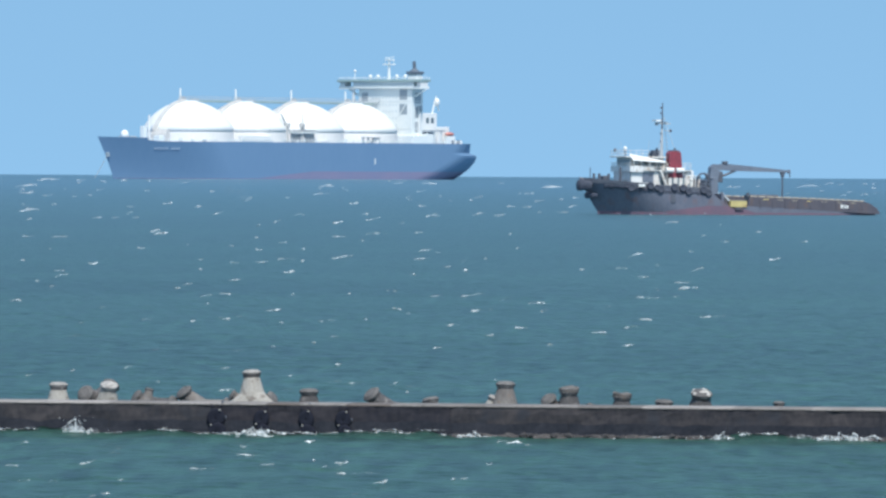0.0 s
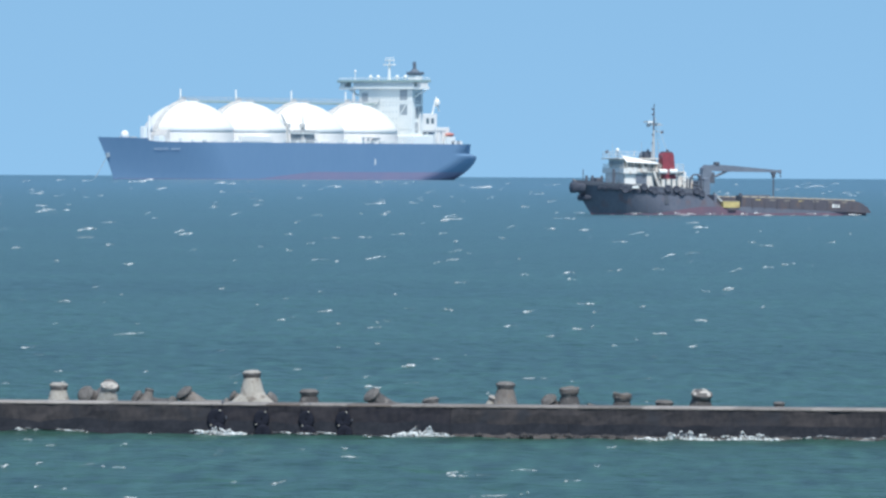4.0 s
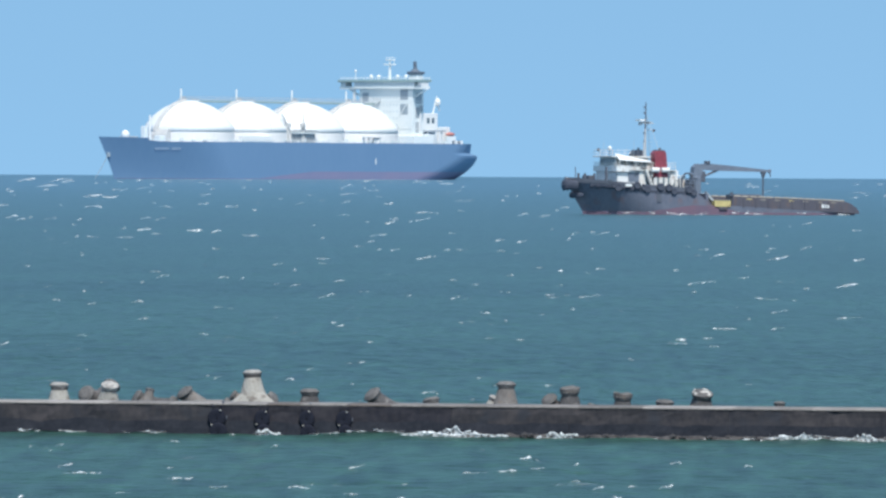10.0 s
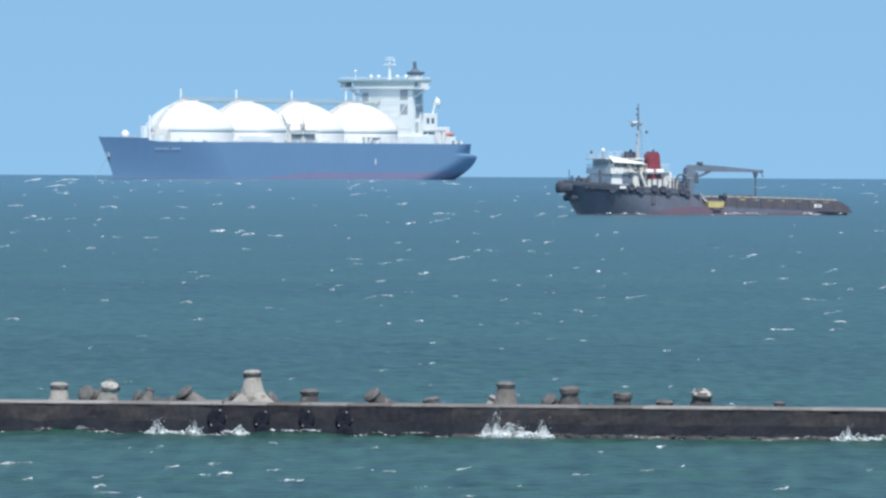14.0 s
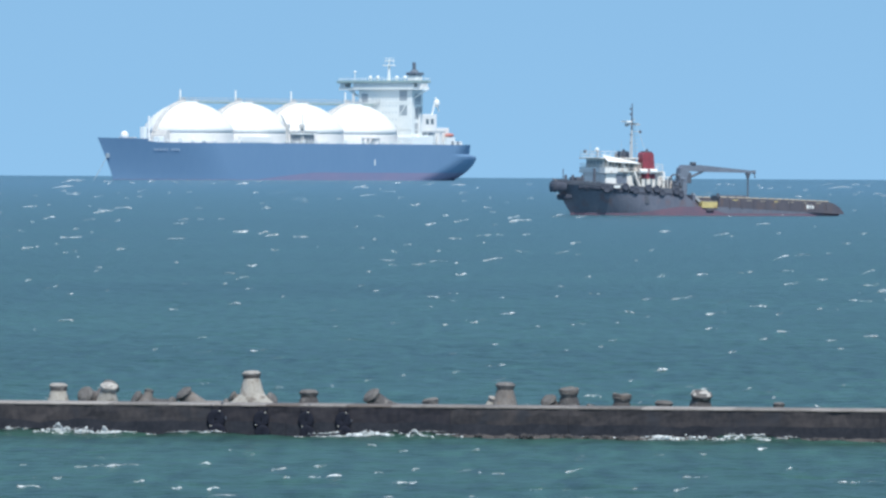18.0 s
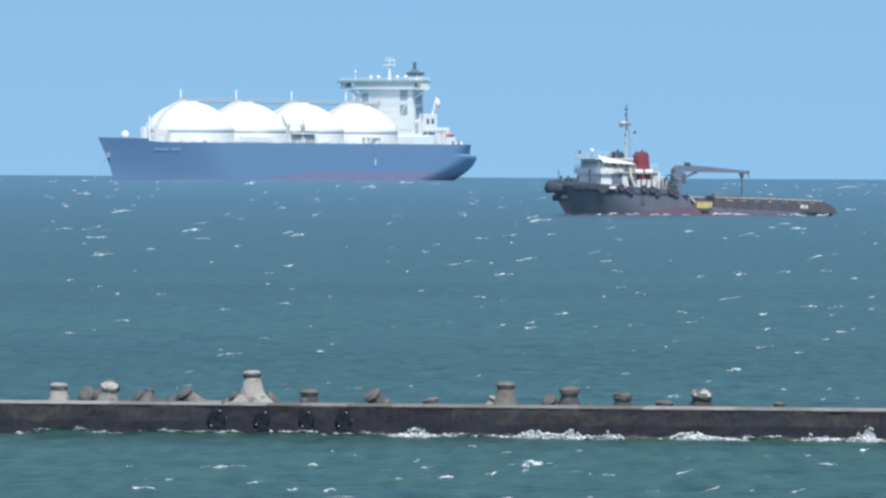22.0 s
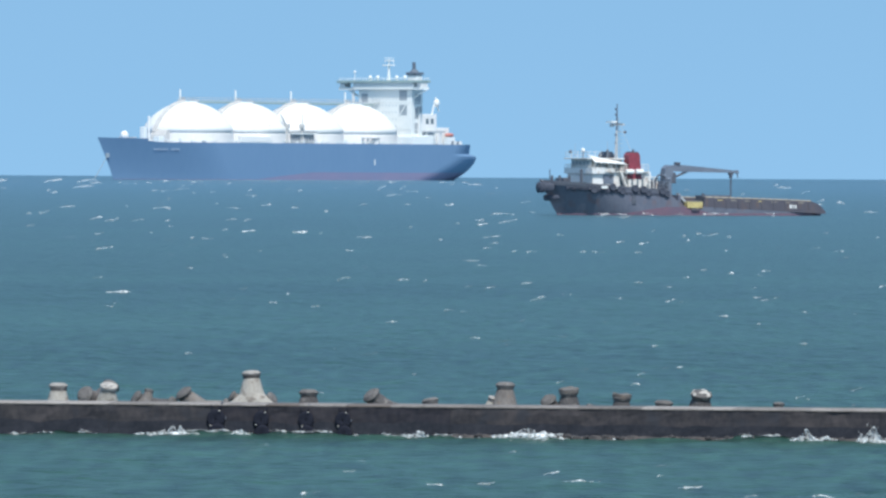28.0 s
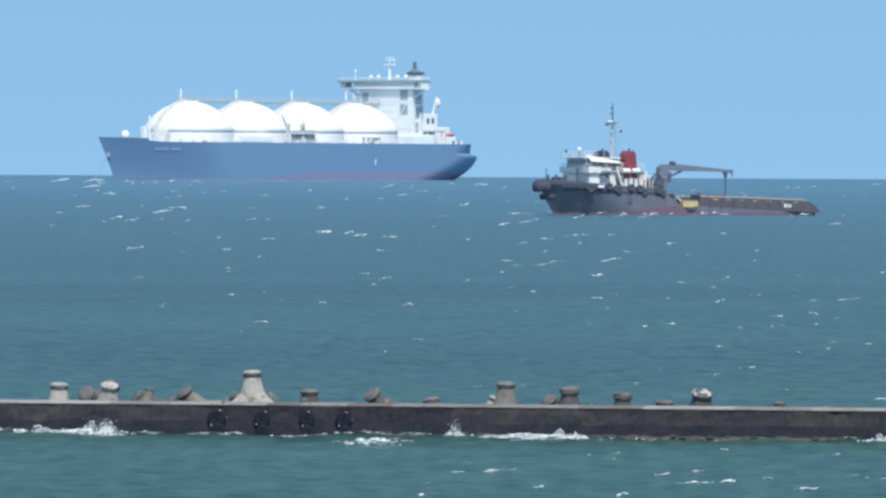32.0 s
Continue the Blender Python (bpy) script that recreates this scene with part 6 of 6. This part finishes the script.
# ---- waves that run along the wall with a white rim ----
def running_wave(k, start, end, px0, px1, length, height):
    rng = random.Random(900 + k)
    bm = bmesh.new()
    n, m = 28, 8
    grid, crest = [], []
    for i in range(n + 1):
        s = i / n
        env = math.sin(math.pi * s) ** 0.8 * (0.75 + 0.35 * noise.noise(Vector((s * 6, k, 0))))
        row = [bm.verts.new(((s - 0.5) * length, -1.15, -0.35))]
        for j in range(m + 1):
            q = j / m
            row.append(bm.verts.new(((s - 0.5) * length, -0.75 + q * 0.8, height * env * q ** 1.7 - 0.03)))
        row.append(bm.verts.new(((s - 0.5) * length, 0.06, -0.4)))
        grid.append(row)
        crest.append(height * env)
    for p, q in zip(grid, grid[1:]):
        for j in range(m + 2):
            bm.faces.new((p[j], q[j], q[j + 1], p[j + 1]))
    wave = part("running_wave", bm, CHOP, None, smooth=True)
    tagged(wave, "teal wave running along the foot of the wall", "wave", "waves along the wall")
    verts, faces = [], []
    for i in range(n * 2):
        s = rng.uniform(0.04, 0.96)
        z = crest[int(s * n)]
        stroke(verts, faces, rng, (s - 0.5) * length, -0.02 - rng.random() * 0.12, rng.uniform(0.15, 0.5), rng.uniform(0.025, 0.075), z - 0.01, rng.uniform(-0.15, 0.15))
    me = bpy.data.meshes.new("foam_rim")
    me.from_pydata(verts, [], faces)
    me.materials.append(SURF)
    rim = new("foam_rim", me)
    rim.parent = wave
    rim["label"] = "white foam rim"
    lo = -height - 0.6
    keys = [(start - 0.5, 0.0, lo), (start, 0.05, -0.4 * height), (start + (end - start) * 0.3, 0.3, 0.0), (start + (end - start) * 0.75, 0.75, -0.05), (end, 1.0, -0.5 * height), (end + 0.5, 1.1, lo)]
    keys = [q for q in keys if 0 < q[0] < 32]
    keys = [(0.0, keys[0][1] if start - 0.5 > 0 else 0.3, lo if start - 0.5 > 0 else 0.0)] + keys + [(32.0, 1.1, lo)]
    MOVERS.append((wave, [(t, WALL @ pose(along(px0 + (px1 - px0) * f), -0.12, SEA + z)) for t, f, z in keys]))


for k, row in enumerate(((0.75, 2.5, 740, 1290, 4.2, 0.30), (6.3, 7.6, 640, 800, 2.4, 0.12), (8.6, 9.7, 740, 830, 2.6, 0.16), (13.1, 14.3, 830, 940, 2.2, 0.20), (16.3, 17.4, 1280, 1390, 2.0, 0.22),
                         (18.6, 19.6, 780, 880, 2.6, 0.16), (22.3, 23.7, 940, 1060, 3.2, 0.16), (24.0, 25.2, 860, 1080, 4.6, 0.14), (27.5, 28.7, 900, 1010, 2.4, 0.14), (30.6, 31.6, 900, 1000, 2.2, 0.12))):
    running_wave(k, *row)


def motions():
    for ob, rows in MOVERS:
        walk(ob, rows)


motions()
